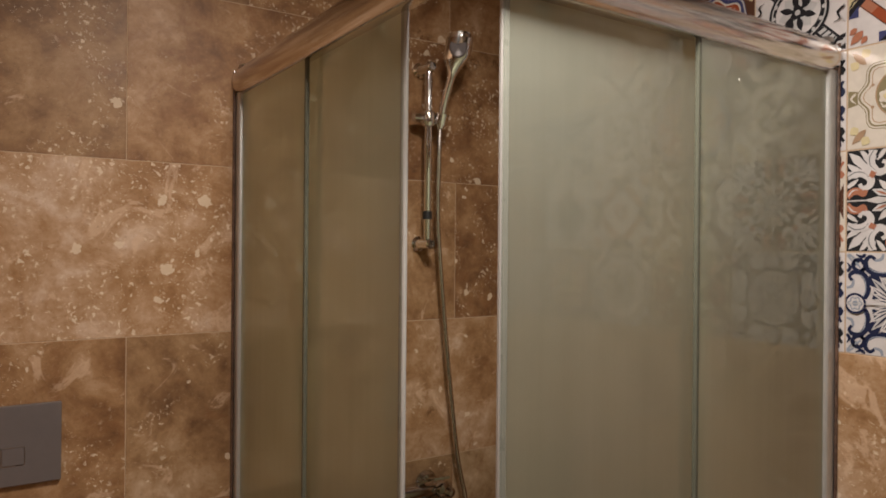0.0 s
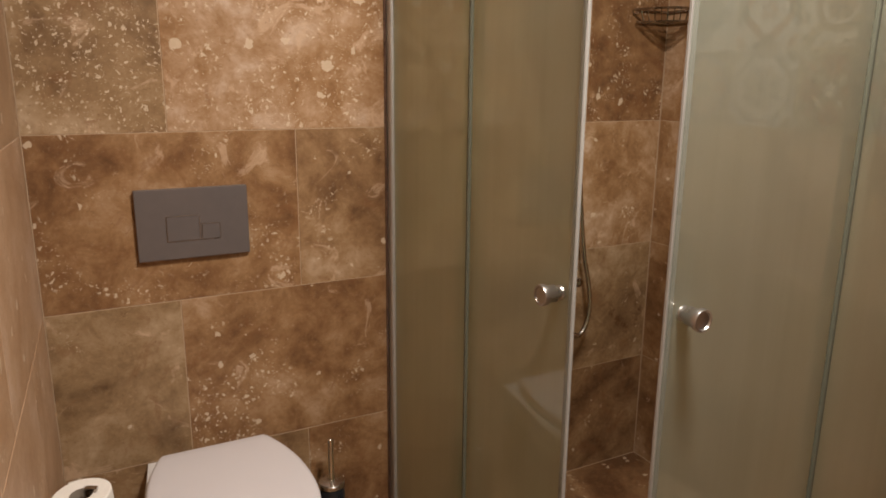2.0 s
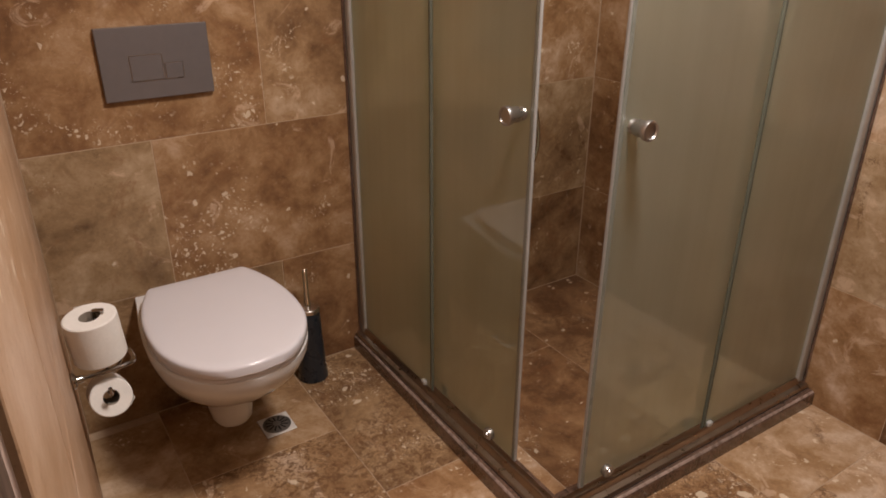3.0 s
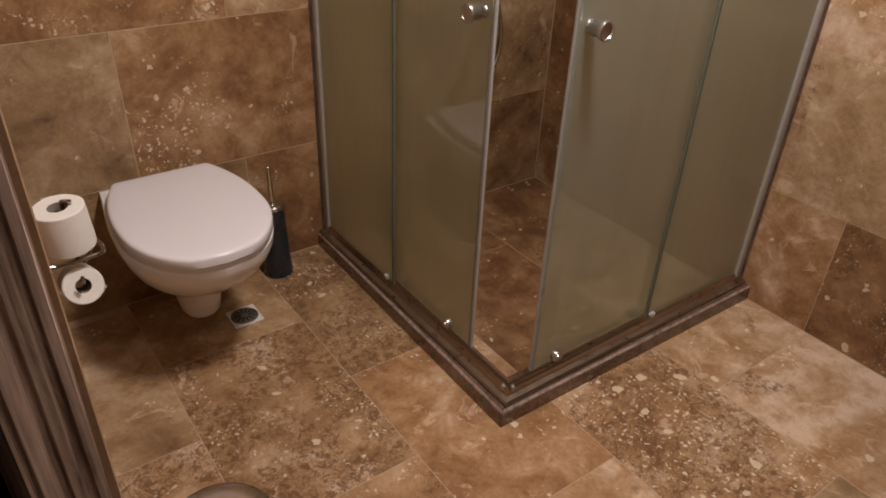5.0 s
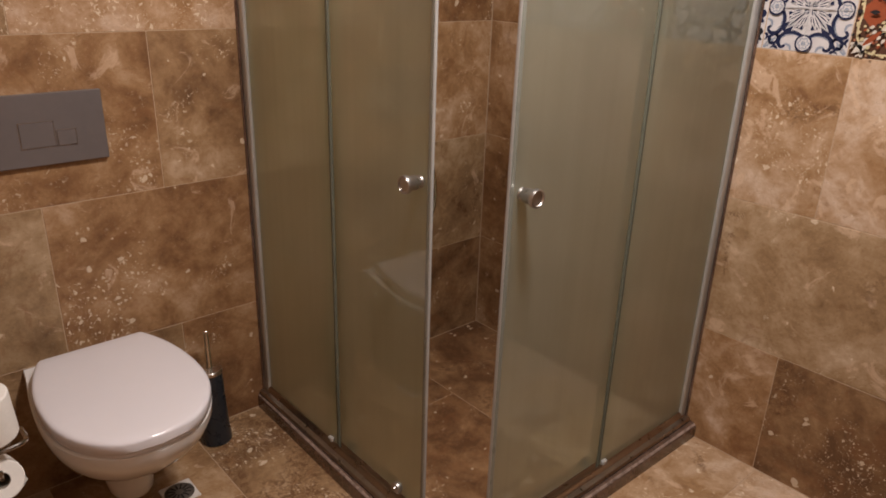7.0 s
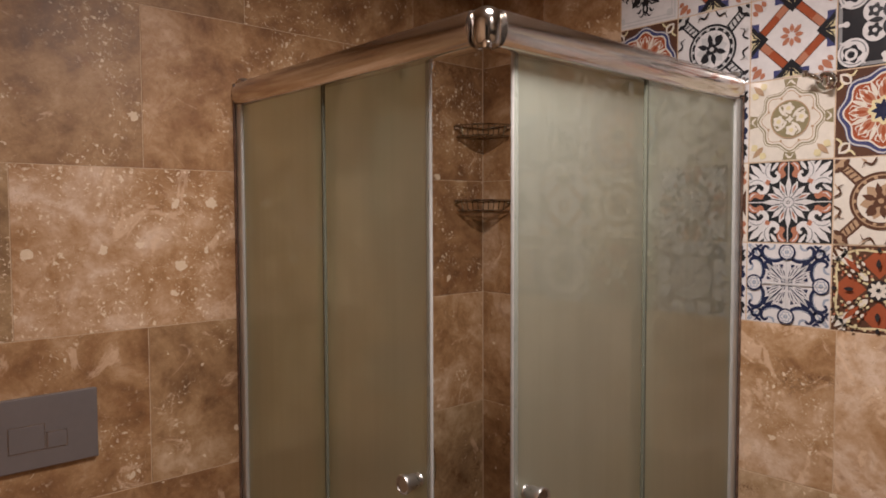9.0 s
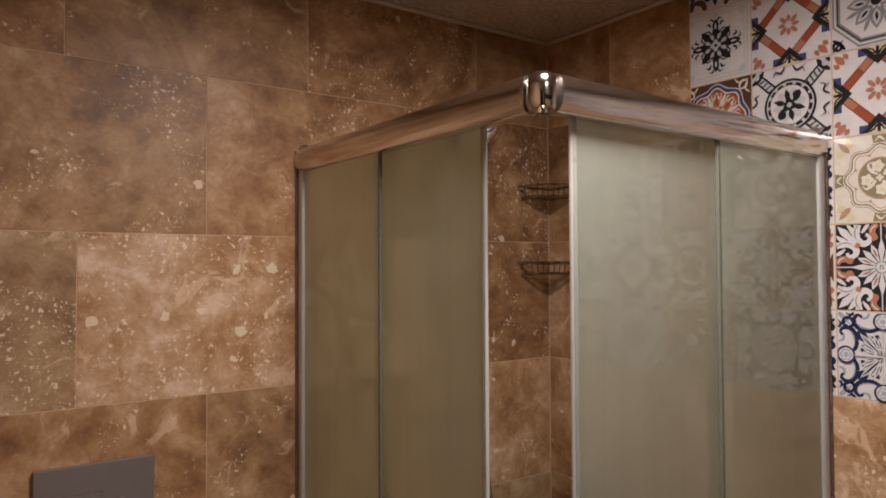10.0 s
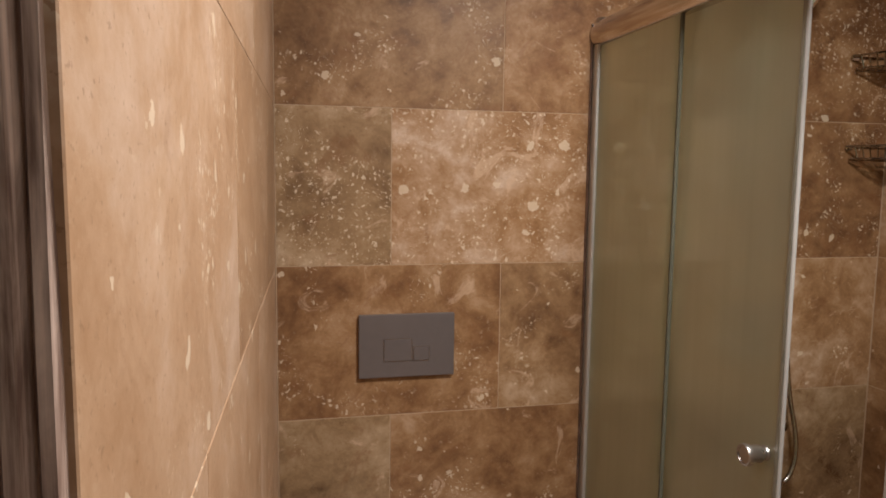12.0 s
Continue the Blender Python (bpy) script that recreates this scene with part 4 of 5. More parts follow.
# ---- printed tiles ----
INK = {}
for key, colour in dict(white=(0.58, 0.55, 0.545), cream=(0.60, 0.545, 0.475), black=(0.020, 0.020, 0.023), navy=(0.018, 0.023, 0.058), blue=(0.050, 0.056, 0.140), steel=(0.27, 0.30, 0.36),
                        red=(0.28, 0.068, 0.030), rust=(0.37, 0.155, 0.095), brown=(0.085, 0.040, 0.026), tan=(0.36, 0.24, 0.15), olive=(0.22, 0.185, 0.105), grey=(0.22, 0.22, 0.225),
                        silver=(0.46, 0.45, 0.45), straw=(0.58, 0.50, 0.30)).items():
    INK[key] = plain("glaze_" + key, colour, 0.16, vary=0.10, scale=55, rvary=0.03)
NAMES = list(INK)
HALF = 0.0972


class Print:
    """A printed square tile: flat coloured shapes in layers over a glazed ground; coordinates run from -1 to 1."""

    def __init__(self, ground):
        self.bm = box(bmesh.new(), (-HALF, -HALF, -0.008), (HALF, HALF, 0.0), 0.0008, 1)
        for f in self.bm.faces:
            f.material_index = NAMES.index(ground)
        self.level = 0

    def layer(self):
        self.level += 1

    def shape(self, pts, ink):
        z = 0.00012 * (self.level + 1)
        lim = 0.985
        vs = [self.bm.verts.new((max(-lim, min(lim, x)) * HALF, max(-lim, min(lim, y)) * HALF, z)) for x, y in pts]
        try:
            f = self.bm.faces.new(vs)
        except ValueError:
            return
        f.material_index = NAMES.index(ink)

    def turned(self, pts, ink, times=4, start=0.0, mirror=False):
        for k in range(times):
            a = 2 * math.pi * k / times + start
            c, s = math.cos(a), math.sin(a)
            self.shape([(x * c - y * s, x * s + y * c) for x, y in pts], ink)
            if mirror:
                self.shape([(-x * c - y * s, -x * s + y * c) for x, y in reversed(pts)], ink)

    def disc(self, r, ink, x=0.0, y=0.0, lobes=0, depth=0.0, turn=0.0, n=64):
        self.shape([(x + (r + depth * math.cos(lobes * (a - turn))) * math.cos(a), y + (r + depth * math.cos(lobes * (a - turn))) * math.sin(a)) for a in [2 * math.pi * i / n for i in range(n)]], ink)
        self.layer()

    def ring(self, r, w, ink, x=0.0, y=0.0, lobes=0, depth=0.0, turn=0.0, n=56):
        q = [((r + depth * math.cos(lobes * (a - turn))), a) for a in [2 * math.pi * i / n for i in range(n + 1)]]
        for (r0, a0), (r1, a1) in zip(q, q[1:]):
            self.shape([(x + (r0 - w / 2) * math.cos(a0), y + (r0 - w / 2) * math.sin(a0)), (x + (r0 + w / 2) * math.cos(a0), y + (r0 + w / 2) * math.sin(a0)),
                        (x + (r1 + w / 2) * math.cos(a1), y + (r1 + w / 2) * math.sin(a1)), (x + (r1 - w / 2) * math.cos(a1), y + (r1 - w / 2) * math.sin(a1))], ink)
        self.layer()

    def petals(self, r0, r1, w, ink, times=8, start=0.0, n=8, fat=0.45):
        up = []
        for i in range(n + 1):
            t = i / n
            up.append((r0 + (r1 - r0) * t, w * math.sin(math.pi * t ** (math.log(0.5) / math.log(fat)))))
        self.turned(up + [(x, -y) for x, y in reversed(up[1:-1])], ink, times, start)
        self.layer()

    def stroke(self, pts, w, ink, times=4, start=0.0, mirror=False, taper=0.35):
        p = smooth_path([(x, y, 0) for x, y in pts], 5)
        m = len(p)
        side = []
        for i in range(m):
            d = (p[min(i + 1, m - 1)] - p[max(i - 1, 0)]).normalized()
            ww = w / 2 * (taper + (1 - taper) * math.sin(math.pi * min(1, 0.15 + i / (m - 1)) ** 1.0) if taper < 1 else 1)
            side.append(((p[i].x - d.y * ww, p[i].y + d.x * ww), (p[i].x + d.y * ww, p[i].y - d.x * ww)))
        for a, b in zip(side, side[1:]):
            self.turned([a[0], b[0], b[1], a[1]], ink, times, start, mirror)
        self.layer()

    def done(self, name, cut_x=None, cut_y=None):
        if cut_x is not None:
            bmesh.ops.bisect_plane(self.bm, geom=self.bm.verts[:] + self.bm.edges[:] + self.bm.faces[:], plane_co=(cut_x, 0, 0), plane_no=(-1, 0, 0), clear_outer=True)
        if cut_y is not None:
            bmesh.ops.bisect_plane(self.bm, geom=self.bm.verts[:] + self.bm.edges[:] + self.bm.faces[:], plane_co=(0, cut_y, 0), plane_no=(0, 1, 0), clear_outer=True)
        for f in self.bm.faces:
            f.normal_update()
            if f.normal.z < -0.5 and f.calc_center_median().z > -0.004:
                f.normal_flip()
        me = bpy.data.meshes.new(name)
        self.bm.to_mesh(me)
        self.bm.free()
        for k in NAMES:
            me.materials.append(INK[k])
        return me


D = math.pi / 4


def spiral(x, y, r, a0, turns, n=9):
    return [(x + r * (1 - 0.8 * i / n) * math.cos(a0 + turns * 2 * math.pi * i / n), y + r * (1 - 0.8 * i / n) * math.sin(a0 + turns * 2 * math.pi * i / n)) for i in range(n + 1)]


def blue_star():
    p = Print("white")
    p.stroke([(0.98, 0.98), (0.84, 0.84), (0.70, 0.72)], 0.10, "steel")
    p.stroke([(0.96, 0.72), (0.86, 0.80), (0.90, 0.92)], 0.06, "silver", mirror=True)
    p.stroke([(0.98, 0.30), (0.88, 0.34), (0.86, 0.46), (0.95, 0.50)], 0.06, "steel", mirror=True)
    p.stroke([(0.64, 0.10), (0.58, 0.26), (0.60, 0.46), (0.70, 0.60), (0.84, 0.62), (0.93, 0.54), (0.88, 0.45)], 0.115, "navy", mirror=True, taper=0.55)
    p.stroke([(0.66, 0.14), (0.62, 0.28), (0.64, 0.46), (0.72, 0.56), (0.84, 0.58)], 0.022, "steel", mirror=True)
    p.stroke([(0.70, 0.62), (0.64, 0.74), (0.72, 0.86), (0.84, 0.84), (0.82, 0.74)], 0.075, "navy", mirror=True, taper=0.55)
    p.stroke([(0.98, 0.62), (0.92, 0.70), (0.97, 0.80)], 0.07, "navy", mirror=True)
    p.turned([(0.03, 0.03), (0.30, 0.06), (0.50, 0.10), (0.46, 0.26), (0.58, 0.40), (0.56, 0.56), (0.40, 0.58), (0.26, 0.46), (0.10, 0.50), (0.06, 0.30)], "navy", 4)
    p.layer()
    p.petals(0.06, 0.72, 0.085, "silver", 4, D)
    for turn, r0, r1, w in ((0.20, 0.16, 0.66, 0.050), (0.38, 0.14, 0.56, 0.045), (0.56, 0.12, 0.46, 0.038)):
        for sgn in (1, -1):
            p.petals(r0, r1, w, "white", 4, D + sgn * turn)
            p.petals(r0 + 0.06, r1 - 0.08, 0.012, "navy", 4, D + sgn * turn)
    p.petals(0.10, 0.66, 0.016, "navy", 4, D)
    p.petals(0.02, 0.60, 0.040, "white", 4, 0)
    for k in range(4):
        x, y = 0.80 * math.cos(k * 2 * D), 0.80 * math.sin(k * 2 * D)
        p.disc(0.20, "white", x, y, n=28)
        p.ring(0.185, 0.045, "navy", x, y, n=28)
        p.ring(0.115, 0.030, "steel", x, y, lobes=6, depth=0.02, n=30)
        p.disc(0.055, "steel", x, y, n=14)
    p.turned([(0.02, 0.008), (0.97, 0.008), (0.97, -0.008), (0.02, -0.008)], "silver", 4)
    return p


def black_scroll():
    p = Print("black")
    p.petals(0.72, 1.36, 0.105, "white", 4, D)
    for sgn in (1, -1):
        p.petals(0.80, 1.30, 0.055, "white", 4, D + sgn * 0.15)
        p.petals(0.90, 1.24, 0.050, "silver", 4, D + sgn * 0.27)
        p.petals(0.84, 1.24, 0.010, "black", 4, D + sgn * 0.08)
    p.stroke([(0.99, 0.47), (0.84, 0.54), (0.66, 0.52), (0.54, 0.40), (0.58, 0.27), (0.70, 0.25), (0.75, 0.33)], 0.155, "white", mirror=True, taper=0.5)
    p.stroke([(0.97, 0.49), (0.84, 0.565), (0.68, 0.55), (0.575, 0.45)], 0.028, "grey", mirror=True)
    p.stroke([(0.99, 0.27), (0.86, 0.36), (0.78, 0.42)], 0.085, "white", mirror=True)
    p.stroke([(0.99, 0.06), (0.90, 0.17), (0.78, 0.19), (0.67, 0.12), (0.62, 0.20)], 0.145, "rust", mirror=True, taper=0.5)
    p.stroke([(0.96, 0.10), (0.88, 0.20), (0.78, 0.22)], 0.030, "white", mirror=True)
    p.turned([(0.42, 0.50), (0.53, 0.43), (0.58, 0.53), (0.48, 0.58)], "rust", 4)
    p.layer()
    p.petals(0.0, 0.66, 0.075, "white", 4, 0)
    p.petals(0.0, 0.56, 0.095, "white", 8, D / 2)
    p.petals(0.0, 0.56, 0.085, "white", 4, D)
    p.petals(0.18, 0.48, 0.034, "silver", 8, D / 2)
    p.petals(0.24, 0.48, 0.022, "rust", 8, D / 2)
    for sgn in (0.20, -0.20):
        p.petals(0.12, 0.50, 0.013, "black", 8, sgn)
    p.ring(0.13, 0.030, "grey", n=24)
    p.disc(0.05, "black", n=14)
    p.turned([(0.0, 0.012), (0.985, 0.012), (0.985, -0.012), (0.0, -0.012)], "white", 4)
    return p


def beige_rosette():
    p = Print("cream")
    p.ring(0.74, 0.085, "olive", lobes=8, depth=0.06)
    p.ring(0.75, 0.030, "cream", lobes=8, depth=0.06)
    p.ring(0.64, 0.020, "tan", lobes=8, depth=0.06)
    p.turned([(0.80, 0.13), (0.985, 0.17), (0.985, -0.17), (0.80, -0.13)], "olive", 4)
    p.layer()
    p.stroke([(0.84, -0.10), (0.93, 0.0), (0.84, 0.10)], 0.05, "cream")
    for i in range(8):
        p.disc(0.030, "tan", 0.56 * math.cos((i + 0.5) * D), 0.56 * math.sin((i + 0.5) * D), n=10)
    p.petals(0.90, 1.28, 0.07, "tan", 4, D)
    p.petals(0.98, 1.18, 0.09, "straw", 4, D + 0.14)
    p.petals(0.98, 1.18, 0.09, "straw", 4, D - 0.14)
    p.disc(0.47, "tan")
    p.disc(0.44, "olive")
    for k in range(4):
        a = k * 2 * D + 0.15
        p.disc(0.130, "cream", 0.27 * math.cos(a), 0.27 * math.sin(a), lobes=5, depth=0.02, n=30)
        p.disc(0.055, "straw", 0.27 * math.cos(a), 0.27 * math.sin(a), n=14)
    p.stroke([(0.08, 0.05), (0.17, 0.18), (0.30, 0.24), (0.36, 0.16)], 0.07, "cream")
    p.disc(0.07, "cream", lobes=4, depth=0.02, n=20)
    return p


def red_diamond():
    p = Print("white")
    o, i = 1.04, 0.70
    p.turned([(o, 0), (0, o), (0, i), (i, 0)], "red", 4)
    p.layer()
    p.turned([(0.80, 0.20), (0.58, 0.42), (0.44, 0.30), (0.66, 0.06)], "rust", 4)
    p.layer()
    p.turned([(o - 0.02, 0.0), (0.02, o - 0.04), (0.02, o - 0.09), (o - 0.07, 0.0)], "brown", 4)
    p.turned([(i + 0.03, 0.0), (0.0, i + 0.03), (0.0, i), (i, 0.0)], "brown", 4)
    p.layer()
    p.turned([(0.985, 0.44), (0.56, 0.0), (0.985, -0.44)], "black", 4)
    p.layer()
    p.turned([(0.985, 0.24), (0.745, 0.0), (0.985, -0.24)], "straw", 4)
    p.layer()
    p.turned([(0.985, 0.42), (0.80, 0.42), (0.80, 0.19), (0.985, 0.40)], "blue", 4, mirror=False)
    p.turned([(0.985, -0.42), (0.985, -0.40), (0.80, -0.19), (0.80, -0.42)], "blue", 4)
    p.layer()
    p.stroke([(0.70, 0.0), (0.84, 0.0), (0.98, 0.0)], 0.07, "black", taper=1)
    p.stroke([(0.80, 0.0), (0.86, 0.07), (0.95, 0.10)], 0.05, "black", mirror=False)
    p.stroke([(0.80, 0.0), (0.86, -0.07), (0.95, -0.10)], 0.05, "black")
    p.stroke([(0.90, 0.10), (0.95, 0.17), (0.98, 0.22)], 0.04, "black")
    p.stroke([(0.90, -0.10), (0.95, -0.17), (0.98, -0.22)], 0.04, "black")
    p.petals(0.07, 0.28, 0.055, "rust", 8, 0)
    p.petals(0.15, 0.31, 0.055, "rust", 4, D)
    p.disc(0.05, "white", n=14)
    p.petals(1.00, 1.34, 0.085, "rust", 4, D)
    p.petals(1.04, 1.22, 0.06, "rust", 4, D + 0.13)
    p.petals(1.04, 1.22, 0.06, "rust", 4, D - 0.13)
    return p


def grey_octagon():
    p = Print("white")
    def octa(r):
        return [(r * math.cos(D * (k + 0.5)), r * math.sin(D * (k + 0.5))) for k in range(8)]
    for r0, r1, ink in ((1.06, 0.86, "grey"), (1.01, 0.97, "white"), (0.94, 0.91, "black")):
        a, b = octa(r0), octa(r1)
        for k in range(8):
            j = (k + 1) % 8
            p.shape([a[k], a[j], b[j], b[k]], ink)
        p.layer()
    p.petals(0.12, 0.66, 0.15, "grey", 8, 0)
    p.petals(0.20, 0.58, 0.085, "silver", 8, 0)
    p.petals(0.26, 0.48, 0.035, "black", 8, 0)
    p.petals(0.40, 0.74, 0.045, "grey", 8, D / 2)
    p.disc(0.12, "black", n=24)
    p.stroke([(0.97, 0.70), (0.82, 0.80), (0.78, 0.93), (0.90, 0.96), (0.93, 0.86)], 0.08, "black", mirror=True)
    p.stroke([(0.98, 0.98), (0.86, 0.86), (0.74, 0.74)], 0.06, "black")
    return p


def red_carpet():
    p = Print("brown")
    for i in range(13):
        for j in range(13):
            if (i * 7 + j * 5) % 11 not in (0, 4):
                p.shape([((i - 6) * 0.155 + 0.032 * math.cos(k * 1.05), (j - 6) * 0.155 + 0.032 * math.sin(k * 1.05)) for k in range(6)], ("tan", "straw", "rust")[(i * 3 + j) % 3])
    p.layer()
    p.turned([(0.98, 0), (0.62, 0.36), (0.26, 0), (0.62, -0.36)], "red", 4)
    p.layer()
    p.ring(0.98, 0.05, "straw", lobes=4, depth=0.10, turn=D)
    for k in range(4):
        for s in range(9):
            t = -0.42 + 0.105 * s
            a = k * 2 * D
            x, y = 0.62 + 0.40 * math.cos(2 * math.pi * s / 9), 0.40 * math.sin(2 * math.pi * s / 9)
            p.disc(0.035, "straw", x * math.cos(a) - y * math.sin(a), x * math.sin(a) + y * math.cos(a), n=8)
    p.petals(0.70, 1.30, 0.10, "cream", 4, D)
    p.petals(0.55, 1.05, 0.06, "red", 4, D)
    p.stroke([(0.98, 0.70), (0.80, 0.72), (0.70, 0.88), (0.82, 0.97)], 0.09, "cream", mirror=True)
    p.disc(0.24, "black", n=28)
    p.petals(0.04, 0.22, 0.05, "cream", 8)
    p.petals(0.30, 0.55, 0.07, "cream", 4, D)
    p.petals(0.86, 1.0, 0.05, "black", 4, 0.0)
    for k, (r0, r1, ww, ink) in enumerate(((0.40, 0.50, 0.03, "straw"), (0.52, 0.60, 0.025, "black"), (0.62, 0.74, 0.035, "cream"), (0.78, 0.86, 0.03, "red"), (0.90, 1.02, 0.035, "straw"), (1.04, 1.14, 0.03, "black"))):
        for s in (-0.30, -0.12, 0.12, 0.30):
            p.petals(r0, r1, ww, ink, 4, D + s)
    p.petals(0.50, 0.72, 0.05, "black", 4, 0.0)
    return p


def ring_flower(ink, mid):
    p = Print("white" if ink == "black" else "cream")
    p.turned([(0.50, 0.13), (1.28, 0.13), (1.28, -0.13), (0.50, -0.13)], ink, 4, D)
    p.layer()
    p.turned([(0.52, 0.075), (1.28, 0.075), (1.28, -0.075), (0.52, -0.075)], mid, 4, D)
    p.layer()
    for k in range(5):
        p.turned([(0.66 + 0.12 * k, 0.07), (0.70 + 0.12 * k, 0.07), (0.66 + 0.12 * k, -0.07), (0.62 + 0.12 * k, -0.07)], ink, 4, D)
    p.layer()
    for sx, sy in ((1, 1), (1, -1), (-1, 1), (-1, -1)):
        p.disc(0.34, ink, sx, sy, n=32)
        p.disc(0.25, mid, sx, sy, lobes=8, depth=0.03, n=32)
        p.disc(0.13, ink, sx, sy, n=20)
    p.disc(0.66, ink)
    p.ring(0.585, 0.03, mid)
    for k in range(14):
        a = 2 * math.pi * k / 14
        p.disc(0.045, mid, 0.545 * math.cos(a), 0.545 * math.sin(a), n=8)
    p.disc(0.49, "white" if ink == "black" else "cream")
    p.petals(0.10, 0.44, 0.12, mid, 6, 0.2)
    p.petals(0.10, 0.42, 0.07, ink, 6, 0.2 + math.pi / 6)
    p.petals(0.18, 0.44, 0.11, ink, 2, 0.9)
    p.disc(0.15, ink, lobes=9, depth=0.02)
    p.disc(0.06, mid, n=14)
    for s in (1, -1):
        p.stroke([(0.98, 0.10 * s), (0.84, 0.20 * s), (0.88, 0.34 * s), (0.76, 0.40 * s)], 0.045, ink)
        p.stroke([(0.90, 0.30 * s), (0.97, 0.42 * s)], 0.04, mid)
    return p


def medallion():
    p = Print("brown")
    p.disc(0.93, "blue", lobes=8, depth=0.05)
    p.ring(0.90, 0.035, "silver", lobes=8, depth=0.05)
    p.disc(0.80, "cream", lobes=8, depth=0.06)
    p.disc(0.76, "red", lobes=8, depth=0.06)
    p.petals(0.20, 0.74, 0.135, "cream", 8, 0)
    p.petals(0.22, 0.71, 0.110, "rust", 8, 0)
    p.petals(0.34, 0.62, 0.040, "red", 8, 0)
    p.petals(0.52, 0.66, 0.025, "cream", 8, 0.10)
    p.petals(0.52, 0.66, 0.025, "cream", 8, -0.10)
    p.petals(0.34, 0.74, 0.05, "cream", 8, D / 2)
    p.stroke([(0.50, 0.10), (0.64, 0.16), (0.70, 0.07)], 0.035, "cream", 8)
    p.stroke([(0.50, -0.10), (0.64, -0.16), (0.70, -0.07)], 0.035, "cream", 8)
    p.disc(0.30, "straw", lobes=8, depth=0.03)
    p.petals(0.0, 0.26, 0.06, "navy", 8, 0)
    p.disc(0.09, "navy", n=16)
    p.petals(0.96, 1.30, 0.13, "cream", 4, D)
    p.petals(1.0, 1.24, 0.06, "brown", 4, D)
    p.stroke([(0.97, 0.56), (0.86, 0.66), (0.92, 0.78)], 0.05, "straw", mirror=True)
    return p


def black_curls():
    p = Print("black")
    p.turned([(0.98, 0.50), (0.98, -0.50), (0.90, -0.46), (0.90, 0.46)], "grey", 4)
    p.layer()
    for k in range(4):
        a = D + 2 * D * k
        x, y = 0.30 * math.cos(a), 0.30 * math.sin(a)
        p.disc(0.26, "white", x, y, n=30)
        p.disc(0.14, "black", x * 1.05, y * 1.05, lobes=5, depth=0.03, n=24)
        p.disc(0.05, "white", x * 1.05, y * 1.05, n=10)
        cx, cy = 0.93 * math.cos(a), 0.93 * math.sin(a)
        p.disc(0.33, "white", cx, cy, n=34)
        p.ring(0.27, 0.03, "grey", cx, cy, n=34)
        p.disc(0.19, "black", cx * 1.04, cy * 1.04, lobes=5, depth=0.03, n=30)
        p.ring(0.11, 0.06, "white", cx * 1.06, cy * 1.06, n=20)
    p.petals(0.03, 0.36, 0.06, "black", 4, 0)
    p.disc(0.06, "silver", n=12)
    p.stroke([(0.70, 0.36), (0.84, 0.44), (0.94, 0.40)], 0.10, "white", mirror=True)
    p.turned([(0.76, 0.04), (0.97, 0.04), (0.97, -0.04), (0.76, -0.04)], "white", 4)
    p.layer()
    for k in range(4):
        p.disc(0.07, "white", 0.80 * math.cos(2 * D * k), 0.80 * math.sin(2 * D * k), n=14)
    return p


def tan_circle():
    p = Print("white")
    p.disc(0.96, "tan")
    p.ring(0.86, 0.03, "cream")
    p.disc(0.72, "white")
    p.petals(0.12, 0.66, 0.13, "tan", 8, 0)
    p.petals(0.18, 0.58, 0.075, "cream", 8, 0)
    p.petals(0.40, 0.70, 0.06, "olive", 8, D / 2)
    p.disc(0.12, "tan", n=20)
    p.petals(1.02, 1.34, 0.10, "tan", 4, D)
    return p


def grey_star():
    p = Print("white")
    for a, b, ink in ((0.94, 0.90, "silver"), (0.84, 0.81, "silver")):
        p.turned([(a, a), (-a, a), (-b, b), (b, b)], ink, 4)
        p.layer()
    p.petals(0.98, 1.22, 0.11, "silver", 4, D)
    p.disc(0.09, "silver", 0.0, 0.84, n=12)
    p.disc(0.46, "black", lobes=8, depth=0.10)
    p.petals(0.38, 0.74, 0.10, "black", 4, 0)
    p.petals(0.36, 0.62, 0.08, "black", 4, D)
    p.petals(0.16, 0.42, 0.05, "silver", 8, D / 2)
    p.petals(0.44, 0.62, 0.03, "white", 4, 0)
    p.disc(0.14, "silver", lobes=4, depth=0.03, n=24)
    p.disc(0.05, "black", n=10)
    p.stroke([(0.30, 0.10), (0.42, 0.20), (0.40, 0.32), (0.30, 0.30)], 0.045, "black", mirror=True)
    p.stroke([(0.66, 0.06), (0.74, 0.12), (0.70, 0.20)], 0.05, "black", mirror=True)
    p.stroke([(0.52, 0.14), (0.62, 0.20), (0.58, 0.28)], 0.06, "black", mirror=True)
    return p


def wine_scroll():
    p = Print("white")
    p.petals(0.10, 0.70, 0.20, "red", 4, D)
    p.petals(0.30, 0.95, 0.10, "black", 4, 0)
    p.stroke([(0.98, 0.30), (0.76, 0.40), (0.70, 0.62), (0.86, 0.74)], 0.17, "brown", mirror=True)
    p.stroke([(0.60, 0.10), (0.70, 0.24), (0.58, 0.36)], 0.12, "black", mirror=True)
    p.disc(0.18, "black", lobes=6, depth=0.03)
    p.petals(0.95, 1.3, 0.14, "brown", 4, D)
    return p


def navy_lace():
    p = Print("white")
    p.ring(0.62, 0.14, "navy", lobes=4, depth=0.10)
    p.petals(0.08, 0.52, 0.12, "navy", 4, D)
    p.stroke([(0.97, 0.12), (0.86, 0.26), (0.95, 0.40)], 0.17, "navy", mirror=True)
    p.stroke([(0.97, 0.56), (0.86, 0.68), (0.97, 0.82)], 0.17, "black", mirror=True)
    p.petals(0.95, 1.3, 0.12, "navy", 4, D)
    p.disc(0.12, "steel", n=16)
    return p


